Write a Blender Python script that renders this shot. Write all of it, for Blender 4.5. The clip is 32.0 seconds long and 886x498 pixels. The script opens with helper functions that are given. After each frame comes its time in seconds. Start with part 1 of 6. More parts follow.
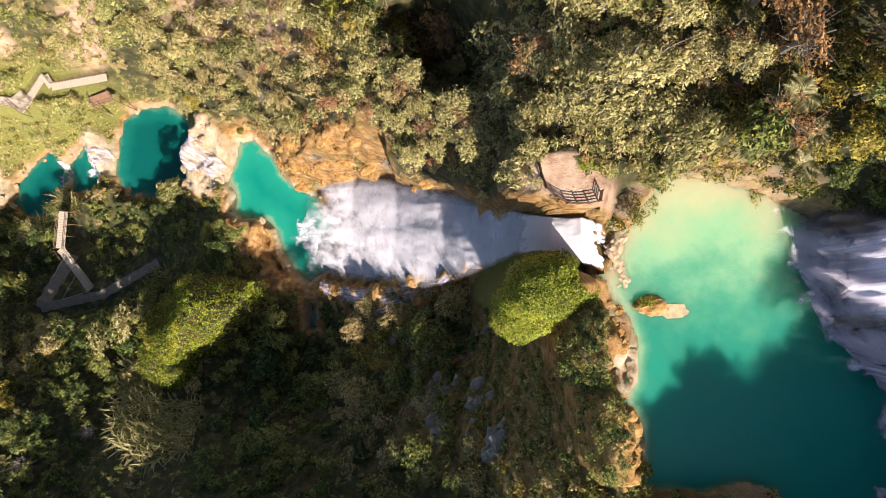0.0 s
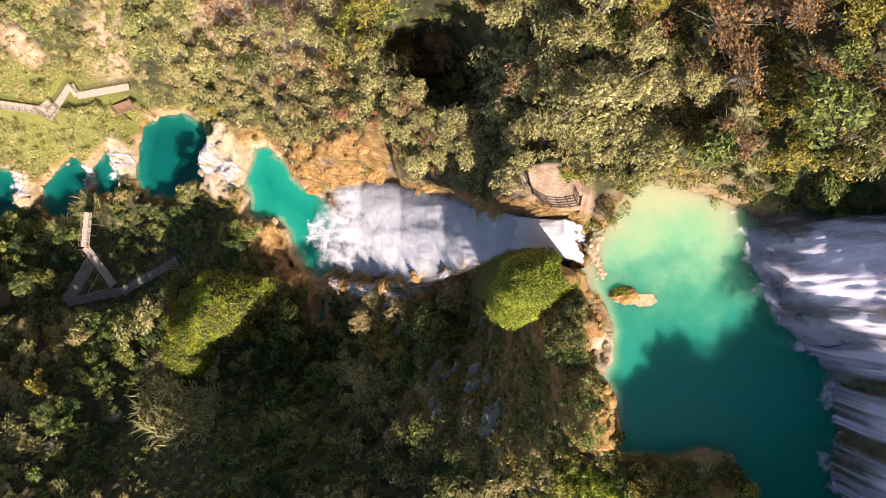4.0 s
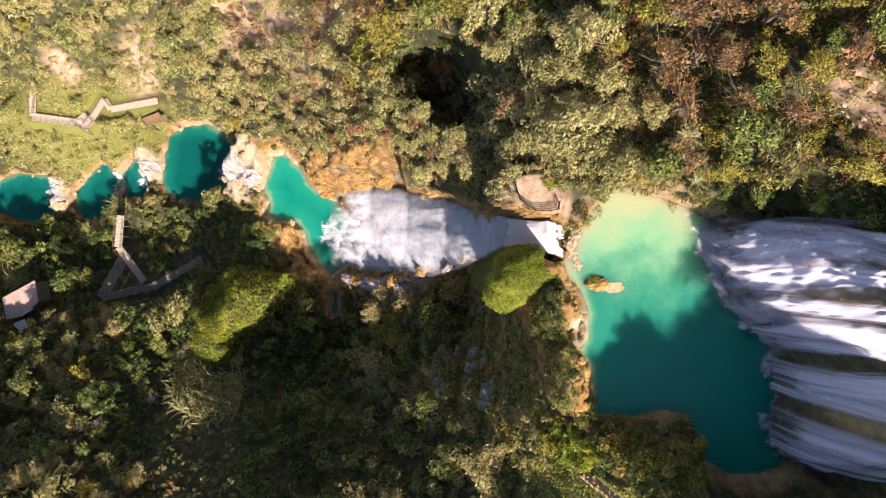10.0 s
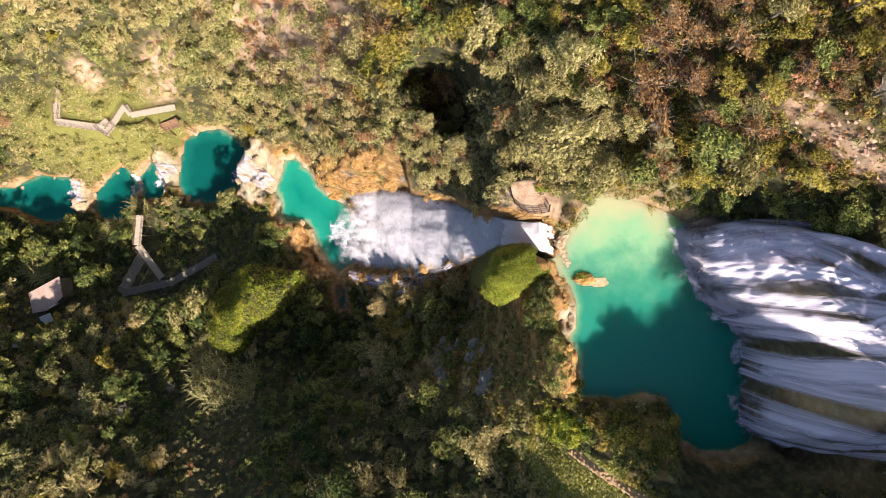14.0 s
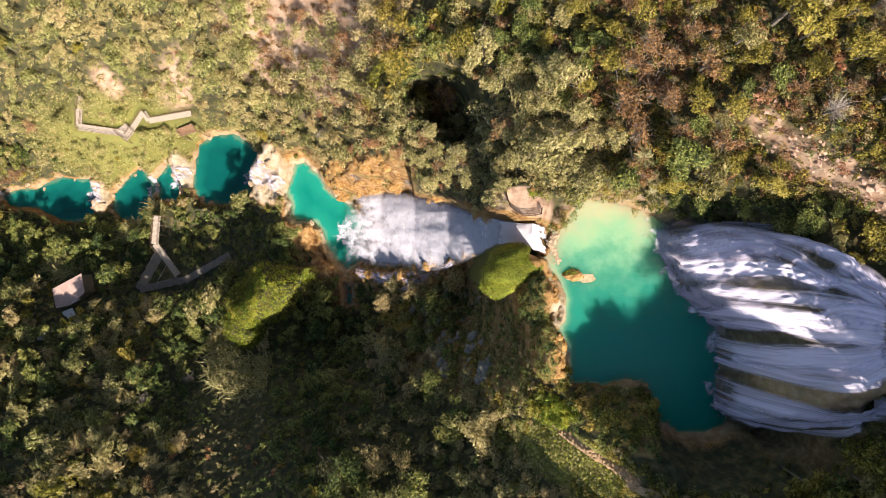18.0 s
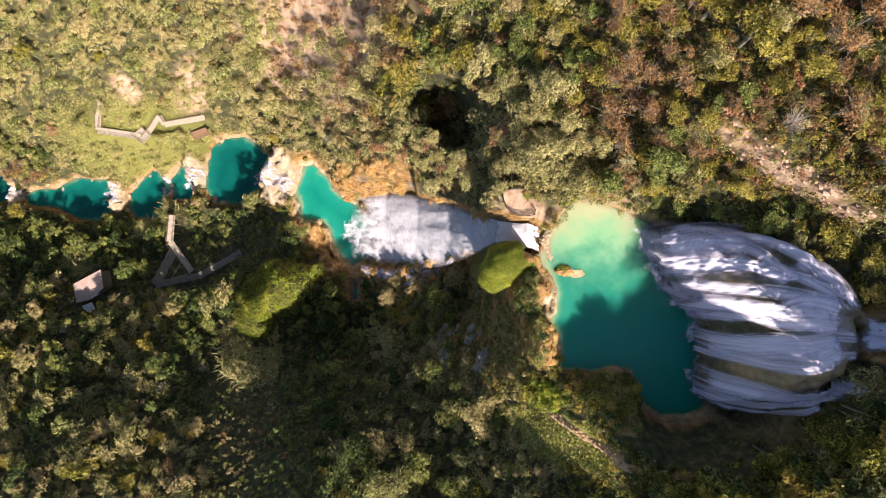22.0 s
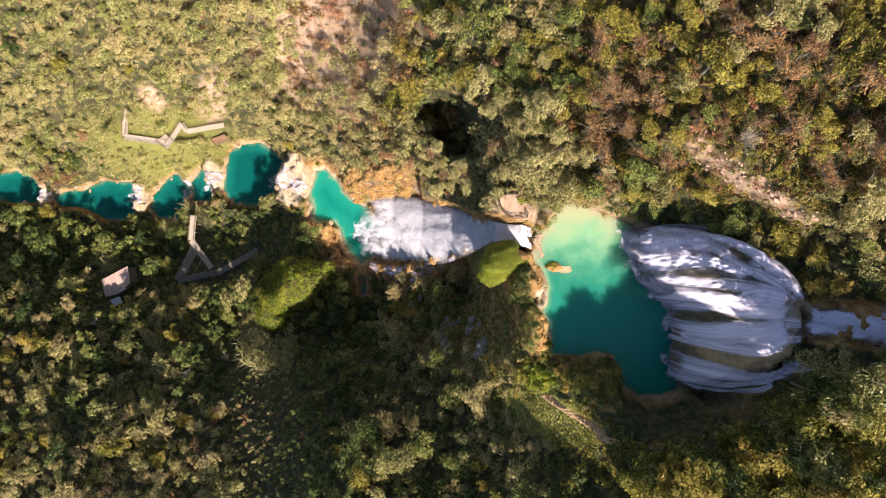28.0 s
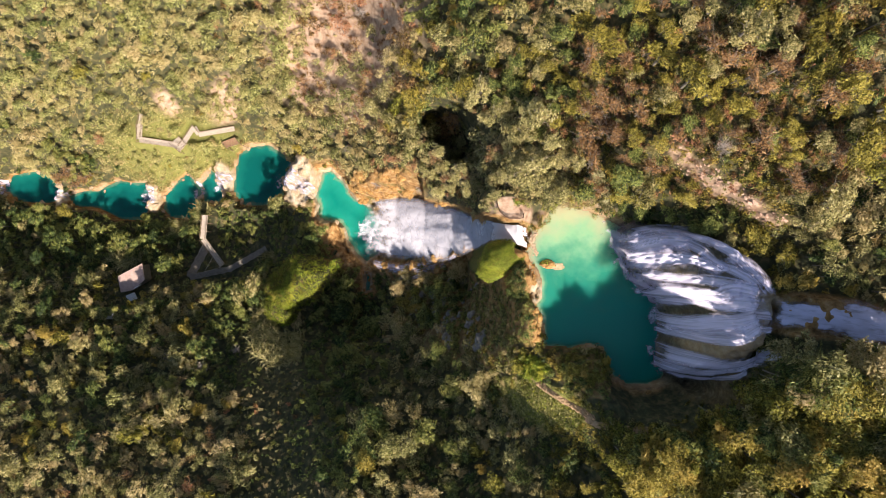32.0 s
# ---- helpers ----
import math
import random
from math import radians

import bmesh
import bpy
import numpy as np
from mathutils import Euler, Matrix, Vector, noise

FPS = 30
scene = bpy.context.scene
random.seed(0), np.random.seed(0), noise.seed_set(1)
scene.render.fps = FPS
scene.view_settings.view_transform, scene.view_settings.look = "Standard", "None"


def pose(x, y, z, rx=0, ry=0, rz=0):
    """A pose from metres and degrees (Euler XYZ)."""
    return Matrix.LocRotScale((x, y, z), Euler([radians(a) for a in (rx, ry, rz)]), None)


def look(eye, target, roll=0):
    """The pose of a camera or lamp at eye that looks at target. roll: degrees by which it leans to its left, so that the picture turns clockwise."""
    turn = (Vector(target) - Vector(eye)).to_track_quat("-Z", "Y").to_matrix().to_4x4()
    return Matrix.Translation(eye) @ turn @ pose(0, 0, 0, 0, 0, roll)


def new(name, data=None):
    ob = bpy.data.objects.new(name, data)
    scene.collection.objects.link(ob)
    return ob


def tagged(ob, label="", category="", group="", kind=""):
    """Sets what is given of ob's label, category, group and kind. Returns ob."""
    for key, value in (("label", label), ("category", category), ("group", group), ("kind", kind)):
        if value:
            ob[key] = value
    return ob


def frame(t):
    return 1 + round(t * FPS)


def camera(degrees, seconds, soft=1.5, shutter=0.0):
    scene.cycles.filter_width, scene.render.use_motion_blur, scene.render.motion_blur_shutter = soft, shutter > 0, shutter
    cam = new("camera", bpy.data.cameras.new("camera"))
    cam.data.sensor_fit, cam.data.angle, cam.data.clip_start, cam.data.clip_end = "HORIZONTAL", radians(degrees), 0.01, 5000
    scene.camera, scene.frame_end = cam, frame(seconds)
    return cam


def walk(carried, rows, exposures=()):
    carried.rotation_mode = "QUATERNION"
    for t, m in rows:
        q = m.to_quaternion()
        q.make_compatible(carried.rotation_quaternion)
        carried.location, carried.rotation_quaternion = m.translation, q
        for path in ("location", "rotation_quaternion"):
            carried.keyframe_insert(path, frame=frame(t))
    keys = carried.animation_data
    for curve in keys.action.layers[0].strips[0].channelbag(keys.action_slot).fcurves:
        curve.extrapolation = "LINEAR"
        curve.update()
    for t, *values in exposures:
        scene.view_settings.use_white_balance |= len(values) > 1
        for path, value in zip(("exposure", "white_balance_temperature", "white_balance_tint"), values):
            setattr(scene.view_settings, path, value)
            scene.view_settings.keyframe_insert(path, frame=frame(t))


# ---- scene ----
# ---------------------------------------------------------------- camera
cam = camera(73.7, 32.0, soft=0.5)
# A camera that hangs over the gorge, looks straight down and climbs.
METRES, EYE, TILT, LEAN, TURN = 70.0, 125.0, -90.0, 0.0, 0.0
SIDE = 0.89
ROWS = [
    (0.0, 0.0, 0.0, 0.0, 0.0, 0.0, -0.0),
    (0.5, -0.0007, -0.0161, 0.0001, -0.03, -0.07, -0.47),
    (1.0, -0.0012, -0.0319, -0.0003, -0.04, -0.08, -0.58),
    (1.5, -0.0017, -0.0479, -0.0005, -0.07, -0.1, -0.57),
    (2.0, -0.0021, -0.0637, -0.0009, -0.07, -0.12, -0.54),
    (2.5, -0.0031, -0.0786, -0.001, -0.09, -0.13, -0.48),
    (3.0, -0.0037, -0.0945, -0.0016, -0.1, -0.11, -0.35),
    (3.5, -0.0042, -0.1105, -0.0025, -0.1, -0.09, -0.19),
    (5.5, -0.0066, -0.1734, -0.0078, -0.11, 0.1, 0.34),
    (6.0, -0.007, -0.1891, -0.0081, -0.11, 0.08, 0.33),
    (6.5, -0.0079, -0.2052, -0.0084, -0.12, 0.06, 0.32),
    (7.0, -0.0088, -0.2212, -0.0087, -0.13, 0.06, 0.3),
    (7.5, -0.0092, -0.237, -0.0092, -0.13, 0.04, 0.28),
    (8.0, -0.0096, -0.2516, -0.0095, -0.14, 0.04, 0.28),
    (8.5, -0.0105, -0.2676, -0.01, -0.14, 0.01, 0.27),
    (9.0, -0.0109, -0.2834, -0.0102, -0.14, 0.01, 0.25),
    (9.5, -0.0118, -0.2995, -0.0106, -0.14, -0.01, 0.23),
    (10.0, -0.0127, -0.3156, -0.0114, -0.14, -0.0, 0.22),
    (10.5, -0.0132, -0.33, -0.0112, -0.13, -0.02, 0.2),
    (11.0, -0.0141, -0.3462, -0.0121, -0.13, -0.03, 0.19),
    (11.5, -0.015, -0.3623, -0.0127, -0.12, -0.03, 0.18),
    (12.0, -0.0154, -0.378, -0.0128, -0.11, -0.03, 0.16),
    (12.5, -0.0164, -0.3939, -0.0132, -0.11, -0.04, 0.13),
    (13.0, -0.0172, -0.4086, -0.0139, -0.11, -0.02, 0.12),
    (13.5, -0.0176, -0.4244, -0.0142, -0.11, -0.04, 0.11),
    (14.0, -0.0181, -0.4401, -0.0143, -0.12, -0.06, 0.09),
    (14.5, -0.0189, -0.4561, -0.015, -0.11, -0.07, 0.08),
    (16.5, -0.0201, -0.517, -0.0168, -0.07, -0.02, -0.0),
    (17.0, -0.021, -0.5329, -0.0172, -0.07, -0.03, -0.02),
    (17.5, -0.0219, -0.5487, -0.0178, -0.08, -0.04, -0.02),
    (18.0, -0.0226, -0.5645, -0.0175, -0.07, -0.06, -0.04),
    (18.5, -0.0228, -0.5789, -0.0183, -0.06, -0.06, -0.04),
    (19.0, -0.0236, -0.5946, -0.0185, -0.08, -0.08, -0.07),
    (19.5, -0.0245, -0.6106, -0.0192, -0.08, -0.1, -0.08),
    (20.0, -0.0249, -0.626, -0.0192, -0.07, -0.13, -0.1),
    (20.5, -0.0257, -0.6419, -0.0199, -0.08, -0.13, -0.11),
    (21.0, -0.0263, -0.6564, -0.0203, -0.08, -0.15, -0.13),
    (21.5, -0.0272, -0.6722, -0.0211, -0.08, -0.15, -0.15),
    (22.0, -0.028, -0.688, -0.0216, -0.09, -0.17, -0.16),
    (22.5, -0.0285, -0.7036, -0.0218, -0.09, -0.18, -0.17),
    (23.0, -0.0291, -0.7193, -0.0222, -0.09, -0.19, -0.19),
    (23.5, -0.0297, -0.7338, -0.0223, -0.09, -0.2, -0.2),
    (24.0, -0.0305, -0.7497, -0.0226, -0.09, -0.21, -0.2),
    (24.5, -0.031, -0.7654, -0.023, -0.09, -0.22, -0.21),
    (25.0, -0.032, -0.7814, -0.0233, -0.08, -0.22, -0.22),
    (25.5, -0.033, -0.7974, -0.0238, -0.07, -0.21, -0.23),
    (27.5, -0.0354, -0.8593, -0.024, 0.01, -0.22, -0.27),
    (28.0, -0.0363, -0.8751, -0.0238, 0.0, -0.25, -0.28),
    (28.5, -0.0371, -0.8909, -0.0239, -0.0, -0.26, -0.28),
    (29.0, -0.0379, -0.9054, -0.024, -0.0, -0.27, -0.29),
    (29.5, -0.0388, -0.9212, -0.0243, -0.01, -0.28, -0.31),
    (30.0, -0.0397, -0.937, -0.0244, -0.01, -0.3, -0.32),
    (30.5, -0.0401, -0.9524, -0.0244, -0.02, -0.31, -0.34),
    (31.0, -0.041, -0.9682, -0.025, -0.04, -0.34, -0.36),
    (31.5, -0.0417, -0.9827, -0.0254, -0.05, -0.36, -0.38),
    (32.0, -0.0427, -0.9984, -0.0254, -0.05, -0.37, -0.38),
]
walk(cam, [(t, pose(0, 0, EYE, TILT, LEAN, TURN) @ pose(METRES * SIDE * x, METRES * y, METRES * SIDE * z, 90 + SIDE * pitch, roll, SIDE * yaw))
           for t, x, y, z, yaw, pitch, roll in ROWS])

# ---------------------------------------------------------------- light
SUN_TO = Vector((0.43, -0.90, 0.0)).normalized()
SUN_UP = 43.0
world = bpy.data.worlds.new("sky")
scene.world = world
world.use_nodes = True
wn = world.node_tree.nodes
sky = wn.new("ShaderNodeTexSky")
sky.sky_type, sky.sun_disc = "NISHITA", False
sky.sun_elevation, sky.sun_rotation = radians(SUN_UP), math.atan2(SUN_TO.x, SUN_TO.y)
wn["Background"].inputs["Strength"].default_value = 0.070
world.node_tree.links.new(sky.outputs["Color"], wn["Background"].inputs["Color"])
lamp = bpy.data.lights.new("sun", "SUN")
lamp.energy, lamp.angle, lamp.color = 5.0, radians(0.53), (1.0, 0.895, 0.805)
sun = new("sun", lamp)
sun.matrix_world = look((0, 0, 0), tuple(-(SUN_TO * math.cos(radians(SUN_UP)) + Vector((0, 0, math.sin(radians(SUN_UP)))))))
scene.view_settings.exposure = 0.80

# ---------------------------------------------------------------- node helpers
def material(name):
    m = bpy.data.materials.new(name)
    m.use_nodes = True
    return m, m.node_tree.nodes, m.node_tree.links, m.node_tree.nodes["Principled BSDF"]


def mapped(n, l, source, scale):
    mp = n.new("ShaderNodeMapping")
    mp.inputs["Scale"].default_value = scale
    l.new(source, mp.inputs["Vector"])
    return mp.outputs["Vector"]


def noise_tex(n, l, vec, scale, detail=4.0, rough=0.6):
    t = n.new("ShaderNodeTexNoise")
    t.inputs["Scale"].default_value, t.inputs["Detail"].default_value, t.inputs["Roughness"].default_value = scale, detail, rough
    l.new(vec, t.inputs["Vector"])
    return t.outputs["Fac"]


def ramp(n, l, fac, stops):
    r = n.new("ShaderNodeValToRGB")
    e = r.color_ramp.elements
    while len(e) < len(stops):
        e.new(0.5)
    for el, (p, c) in zip(e, stops):
        el.position = p
        el.color = (*c, 1.0) if len(c) == 3 else c
    l.new(fac, r.inputs["Fac"])
    return r.outputs["Color"]


def mix_rgb(n, l, fac, a, b, mode="MIX"):
    m = n.new("ShaderNodeMix")
    m.data_type, m.blend_type = "RGBA", mode
    for sock, v in ((m.inputs[0], fac), (m.inputs[6], a), (m.inputs[7], b)):
        if isinstance(v, (int, float)):
            sock.default_value = v
        elif isinstance(v, tuple):
            sock.default_value = (*v, 1.0)
        else:
            l.new(v, sock)
    return m.outputs[2]


def calc(n, l, op, a, b=0.0, clamp=False):
    m = n.new("ShaderNodeMath")
    m.operation, m.use_clamp = op, clamp
    for sock, v in ((m.inputs[0], a), (m.inputs[1], b)):
        if isinstance(v, (int, float)):
            sock.default_value = v
        else:
            l.new(v, sock)
    return m.outputs[0]


def attr(n, name):
    a = n.new("ShaderNodeAttribute")
    a.attribute_name = name
    return a.outputs["Fac"]


def bump(n, l, p, height, strength, distance):
    b = n.new("ShaderNodeBump")
    b.inputs["Strength"].default_value, b.inputs["Distance"].default_value = strength, distance
    l.new(height, b.inputs["Height"])
    l.new(b.outputs["Normal"], p.inputs["Normal"])


def world_pos(n):
    return n.new("ShaderNodeNewGeometry").outputs["Position"]


# ---------------------------------------------------------------- materials
def make_ground():
    m, n, l, p = material("forest_floor_and_tufa")
    pos = world_pos(n)
    big, mid, fine = noise_tex(n, l, pos, 0.12), noise_tex(n, l, pos, 0.7, 6), noise_tex(n, l, pos, 4.0, 6, 0.7)
    litter = ramp(n, l, mid, [(0.3, (0.035, 0.03, 0.014)), (0.5, (0.075, 0.075, 0.026)), (0.7, (0.15, 0.125, 0.055))])
    strata = noise_tex(n, l, mapped(n, l, pos, (0.7, 0.7, 0.8)), 0.9, 7, 0.68)
    tufa = ramp(n, l, strata, [(0.30, (0.10, 0.05, 0.018)), (0.45, (0.33, 0.17, 0.05)), (0.58, (0.50, 0.30, 0.12)), (0.72, (0.62, 0.47, 0.28))])
    grass = ramp(n, l, fine, [(0.3, (0.14, 0.15, 0.03)), (0.55, (0.28, 0.27, 0.065)), (0.75, (0.42, 0.37, 0.13))])
    soil = ramp(n, l, mid, [(0.3, (0.36, 0.20, 0.12)), (0.5, (0.60, 0.40, 0.27)), (0.7, (0.76, 0.58, 0.44))])
    white = ramp(n, l, mid, [(0.3, (0.40, 0.28, 0.15)), (0.5, (0.56, 0.44, 0.29)), (0.7, (0.66, 0.58, 0.45))])
    moss = ramp(n, l, fine, [(0.35, (0.05, 0.065, 0.012)), (0.6, (0.13, 0.15, 0.025))])
    c = mix_rgb(n, l, attr(n, "grass"), litter, grass)
    c = mix_rgb(n, l, attr(n, "soil"), c, soil)
    rocky = mix_rgb(n, l, calc(n, l, "MULTIPLY", calc(n, l, "SUBTRACT", big, 0.52), 4.0, True), tufa, moss)
    rocky = mix_rgb(n, l, attr(n, "pale"), rocky, white)
    edge = calc(n, l, "MULTIPLY", calc(n, l, "ADD", attr(n, "rock"), calc(n, l, "MULTIPLY", calc(n, l, "SUBTRACT", mid, 0.5), 0.9)), 1.3, True)
    c = mix_rgb(n, l, edge, c, rocky)
    wetrock = ramp(n, l, strata, [(0.3, (0.05, 0.045, 0.026)), (0.52, (0.16, 0.135, 0.08)), (0.75, (0.32, 0.25, 0.16))])
    c = mix_rgb(n, l, attr(n, "wet"), c, wetrock)
    c = mix_rgb(n, l, 0.35, c, ramp(n, l, fine, [(0.25, (0.45, 0.45, 0.45)), (0.75, (1.0, 1.0, 1.0))]), "MULTIPLY")
    l.new(c, p.inputs["Base Color"])
    p.inputs["Roughness"].default_value = 0.9
    bump(n, l, p, calc(n, l, "ADD", strata, fine), 0.8, 0.25)
    return m


def make_leaf(name, dark, mid_c, light, region=0.06, ragged=5.2):
    """Leaves: a tone for each leaf, and patches of other tones over the slopes."""
    dark, mid_c, light = [(r * k * 1.06, g * k * 0.985, b * k * 1.38) for (r, g, b), k in ((dark, 0.75), (mid_c, 1.0), (light, 1.25))]
    m, n, l, p = material(name)
    g = n.new("ShaderNodeNewGeometry")
    patch = noise_tex(n, l, g.outputs["Position"], region, 3)
    crown = noise_tex(n, l, g.outputs["Position"], 0.35, 2)
    fac = calc(n, l, "ADD", calc(n, l, "MULTIPLY", g.outputs["Random Per Island"], 0.75),
               calc(n, l, "MULTIPLY", calc(n, l, "ADD", patch, crown), 0.55))
    fac = calc(n, l, "SUBTRACT", fac, 0.26)
    o = n.new("ShaderNodeObjectInfo")
    fac = calc(n, l, "ADD", fac, calc(n, l, "MULTIPLY", calc(n, l, "SUBTRACT", o.outputs["Random"], 0.5), 0.25))
    tone = attr(n, "tone")
    fac = calc(n, l, "ADD", fac, calc(n, l, "MULTIPLY", tone, 0.5))
    c = ramp(n, l, fac, [(0.30, dark), (0.62, mid_c), (0.95, light)])
    hs = n.new("ShaderNodeHueSaturation")
    hs.inputs["Saturation"].default_value = 1.06
    l.new(calc(n, l, "ADD", calc(n, l, "MULTIPLY", tone, -0.05), 0.5), hs.inputs["Hue"])
    l.new(c, hs.inputs["Color"])
    c = hs.outputs["Color"]
    l.new(c, p.inputs["Base Color"])
    p.inputs["Roughness"].default_value = 0.55
    p.inputs["Specular IOR Level"].default_value = 0.3
    t = n.new("ShaderNodeBsdfTranslucent")
    l.new(c, t.inputs["Color"])
    mx = n.new("ShaderNodeMixShader")
    mx.inputs[0].default_value = 0.22
    l.new(p.outputs[0], mx.inputs[1])
    l.new(t.outputs[0], mx.inputs[2])
    if ragged:
        gap = noise_tex(n, l, g.outputs["Position"], ragged, 1, 0.5)
        hole = n.new("ShaderNodeMixShader")
        l.new(calc(n, l, "GREATER_THAN", gap, 0.455), hole.inputs[0])
        l.new(n.new("ShaderNodeBsdfTransparent").outputs[0], hole.inputs[1])
        l.new(mx.outputs[0], hole.inputs[2])
        l.new(hole.outputs[0], n["Material Output"].inputs["Surface"])
        return m
    l.new(mx.outputs[0], n["Material Output"].inputs["Surface"])
    return m


def make_plain(name, stops, scale=2.0, rough=0.85, stretch=(1, 1, 1), relief=0.02):
    m, n, l, p = material(name)
    tc = n.new("ShaderNodeTexCoord")
    v = mapped(n, l, tc.outputs["Object"], stretch)
    f = noise_tex(n, l, v, scale, 6, 0.65)
    l.new(ramp(n, l, f, stops), p.inputs["Base Color"])
    p.inputs["Roughness"].default_value = rough
    bump(n, l, p, f, 0.5, relief)
    return m


def make_water(name, stops):
    """Pool water: the lime-rich water is pale where it is shallow and teal where it is deep."""
    m, n, l, p = material(name)
    pos = world_pos(n)
    cloud = noise_tex(n, l, pos, 0.22, 5, 0.6)
    d = calc(n, l, "ADD", attr(n, "depth"), calc(n, l, "MULTIPLY", calc(n, l, "SUBTRACT", cloud, 0.5), 0.45))
    l.new(ramp(n, l, d, stops), p.inputs["Base Color"])
    p.inputs["Roughness"].default_value = 0.07
    p.inputs["IOR"].default_value = 1.33
    p.inputs["Subsurface Weight"].default_value, p.inputs["Subsurface Scale"].default_value = 1.0, 7.0
    p.inputs["Subsurface Radius"].default_value = (0.5, 1.0, 1.0)
    w = noise_tex(n, l, mapped(n, l, pos, (1.0, 1.6, 1.0)), 4.2, 4, 0.6)
    bump(n, l, p, w, 0.5, 0.06)
    return m


def airy(n, l, p, height, weight=0.65):
    """Aerated water scatters light from all through it: its shading hardly follows the slope of its skin."""
    b = n.new("ShaderNodeBump")
    b.inputs["Strength"].default_value, b.inputs["Distance"].default_value = 0.12, 0.1
    l.new(height, b.inputs["Height"])
    v = n.new("ShaderNodeMix")
    v.data_type = "VECTOR"
    v.inputs[0].default_value = weight
    l.new(b.outputs["Normal"], v.inputs[4])
    v.inputs[5].default_value = (0.15, -0.35, 0.9)
    l.new(v.outputs[1], p.inputs["Normal"])


def make_foam(name, streak, along, low, high, peak=0.95, tint=(0.57, 0.56, 0.61), weight=0.6, film=0.0):
    """Falling white water: streaks along its way, torn gaps, and edges that thin out."""
    m, n, l, p = material(name)
    uv = n.new("ShaderNodeUVMap").outputs["UV"]
    s1 = noise_tex(n, l, mapped(n, l, uv, (streak, along, 1)), 1.0, 6, 0.62)
    s2 = noise_tex(n, l, mapped(n, l, uv, (streak * 0.22, along * 0.7, 1)), 1.0, 3, 0.5)
    body = calc(n, l, "ADD", calc(n, l, "MULTIPLY", s1, 0.55), calc(n, l, "MULTIPLY", s2, 0.45))
    body = calc(n, l, "ADD", body, calc(n, l, "MULTIPLY", calc(n, l, "SUBTRACT", attr(n, "thick"), 1.0), 0.45))
    mr = n.new("ShaderNodeMapRange")
    mr.interpolation_type = "SMOOTHSTEP"
    for k, v in (("From Min", low), ("From Max", high), ("To Max", peak)):
        mr.inputs[k].default_value = v
    l.new(body, mr.inputs["Value"])
    s3 = noise_tex(n, l, mapped(n, l, uv, (streak * 0.4, along * 0.8, 1)), 0.7, 2, 0.5)
    l.new(ramp(n, l, s3, [(0.33, tuple(c * 0.78 for c in tint)), (0.52, tint), (0.7, tuple(c * 1.15 for c in tint))]), p.inputs["Base Color"])
    p.inputs["Roughness"].default_value = 0.7
    p.inputs["Specular IOR Level"].default_value = 0.2
    thin = calc(n, l, "MULTIPLY", calc(n, l, "MULTIPLY", attr(n, "thick"), s2), 2.0 * film)
    l.new(calc(n, l, "MAXIMUM", mr.outputs[0], thin), p.inputs["Alpha"])
    airy(n, l, p, s1, weight)
    return m


def make_mist(name, scale, peak, tint=(0.82, 0.79, 0.86)):
    m, n, l, p = material(name)
    f = noise_tex(n, l, world_pos(n), scale, 5, 0.55)
    a = calc(n, l, "MULTIPLY", attr(n, "thick"), calc(n, l, "MULTIPLY", calc(n, l, "SUBTRACT", f, 0.26), 3.6, True), True)
    l.new(calc(n, l, "MULTIPLY", a, peak), p.inputs["Alpha"])
    p.inputs["Base Color"].default_value = (*tint, 1)
    p.inputs["Roughness"].default_value = 1.0
    p.inputs["Specular IOR Level"].default_value = 0.0
    airy(n, l, p, f)
    return m


GROUND = make_ground()
LEAF_OLIVE = make_leaf("olive_leaves", (0.08, 0.085, 0.02), (0.23, 0.22, 0.055), (0.40, 0.36, 0.12))
LEAF_GREEN = make_leaf("green_leaves", (0.035, 0.055, 0.012), (0.115, 0.155, 0.03), (0.28, 0.31, 0.065))
LEAF_DRY = make_leaf("dry_grey_leaves", (0.12, 0.12, 0.03), (0.335, 0.325, 0.088), (0.49, 0.455, 0.155))
LEAF_RUST = make_leaf("rusty_leaves", (0.10, 0.055, 0.02), (0.25, 0.145, 0.045), (0.38, 0.25, 0.085))
LEAF_MOSS = make_leaf("creeper_leaves", (0.07, 0.105, 0.010), (0.23, 0.30, 0.028), (0.38, 0.42, 0.05), 0.3)
LEAF_REED = make_leaf("reed_leaves", (0.11, 0.11, 0.028), (0.29, 0.285, 0.075), (0.46, 0.43, 0.15), 0.2, 0)
LEAF_YELLOW = make_leaf("yellow_green_leaves", (0.075, 0.072, 0.010), (0.205, 0.19, 0.026), (0.38, 0.335, 0.06))
LEAF_GRASS = make_leaf("grass_blades", (0.15, 0.16, 0.038), (0.315, 0.315, 0.078), (0.46, 0.435, 0.14), 0.15)
TWIG = make_plain("pale_twigs", [(0.3, (0.22, 0.17, 0.13)), (0.7, (0.46, 0.38, 0.32))], 3.0)
BARK = make_plain("grey_bark", [(0.3, (0.12, 0.095, 0.07)), (0.7, (0.30, 0.26, 0.21))], 6.0)
WATER_UP = make_water("turquoise_water", [(0.06, (0.47, 0.51, 0.30)), (0.24, (0.29, 0.51, 0.30)), (0.40, (0.105, 0.36, 0.225)), (0.54, (0.034, 0.28, 0.19)), (0.80, (0.012, 0.30, 0.22))])
WATER_MID = make_water("bright_turquoise_water", [(0.02, (0.26, 0.42, 0.26)), (0.12, (0.02, 0.33, 0.24)), (0.5, (0.005, 0.25, 0.19))])
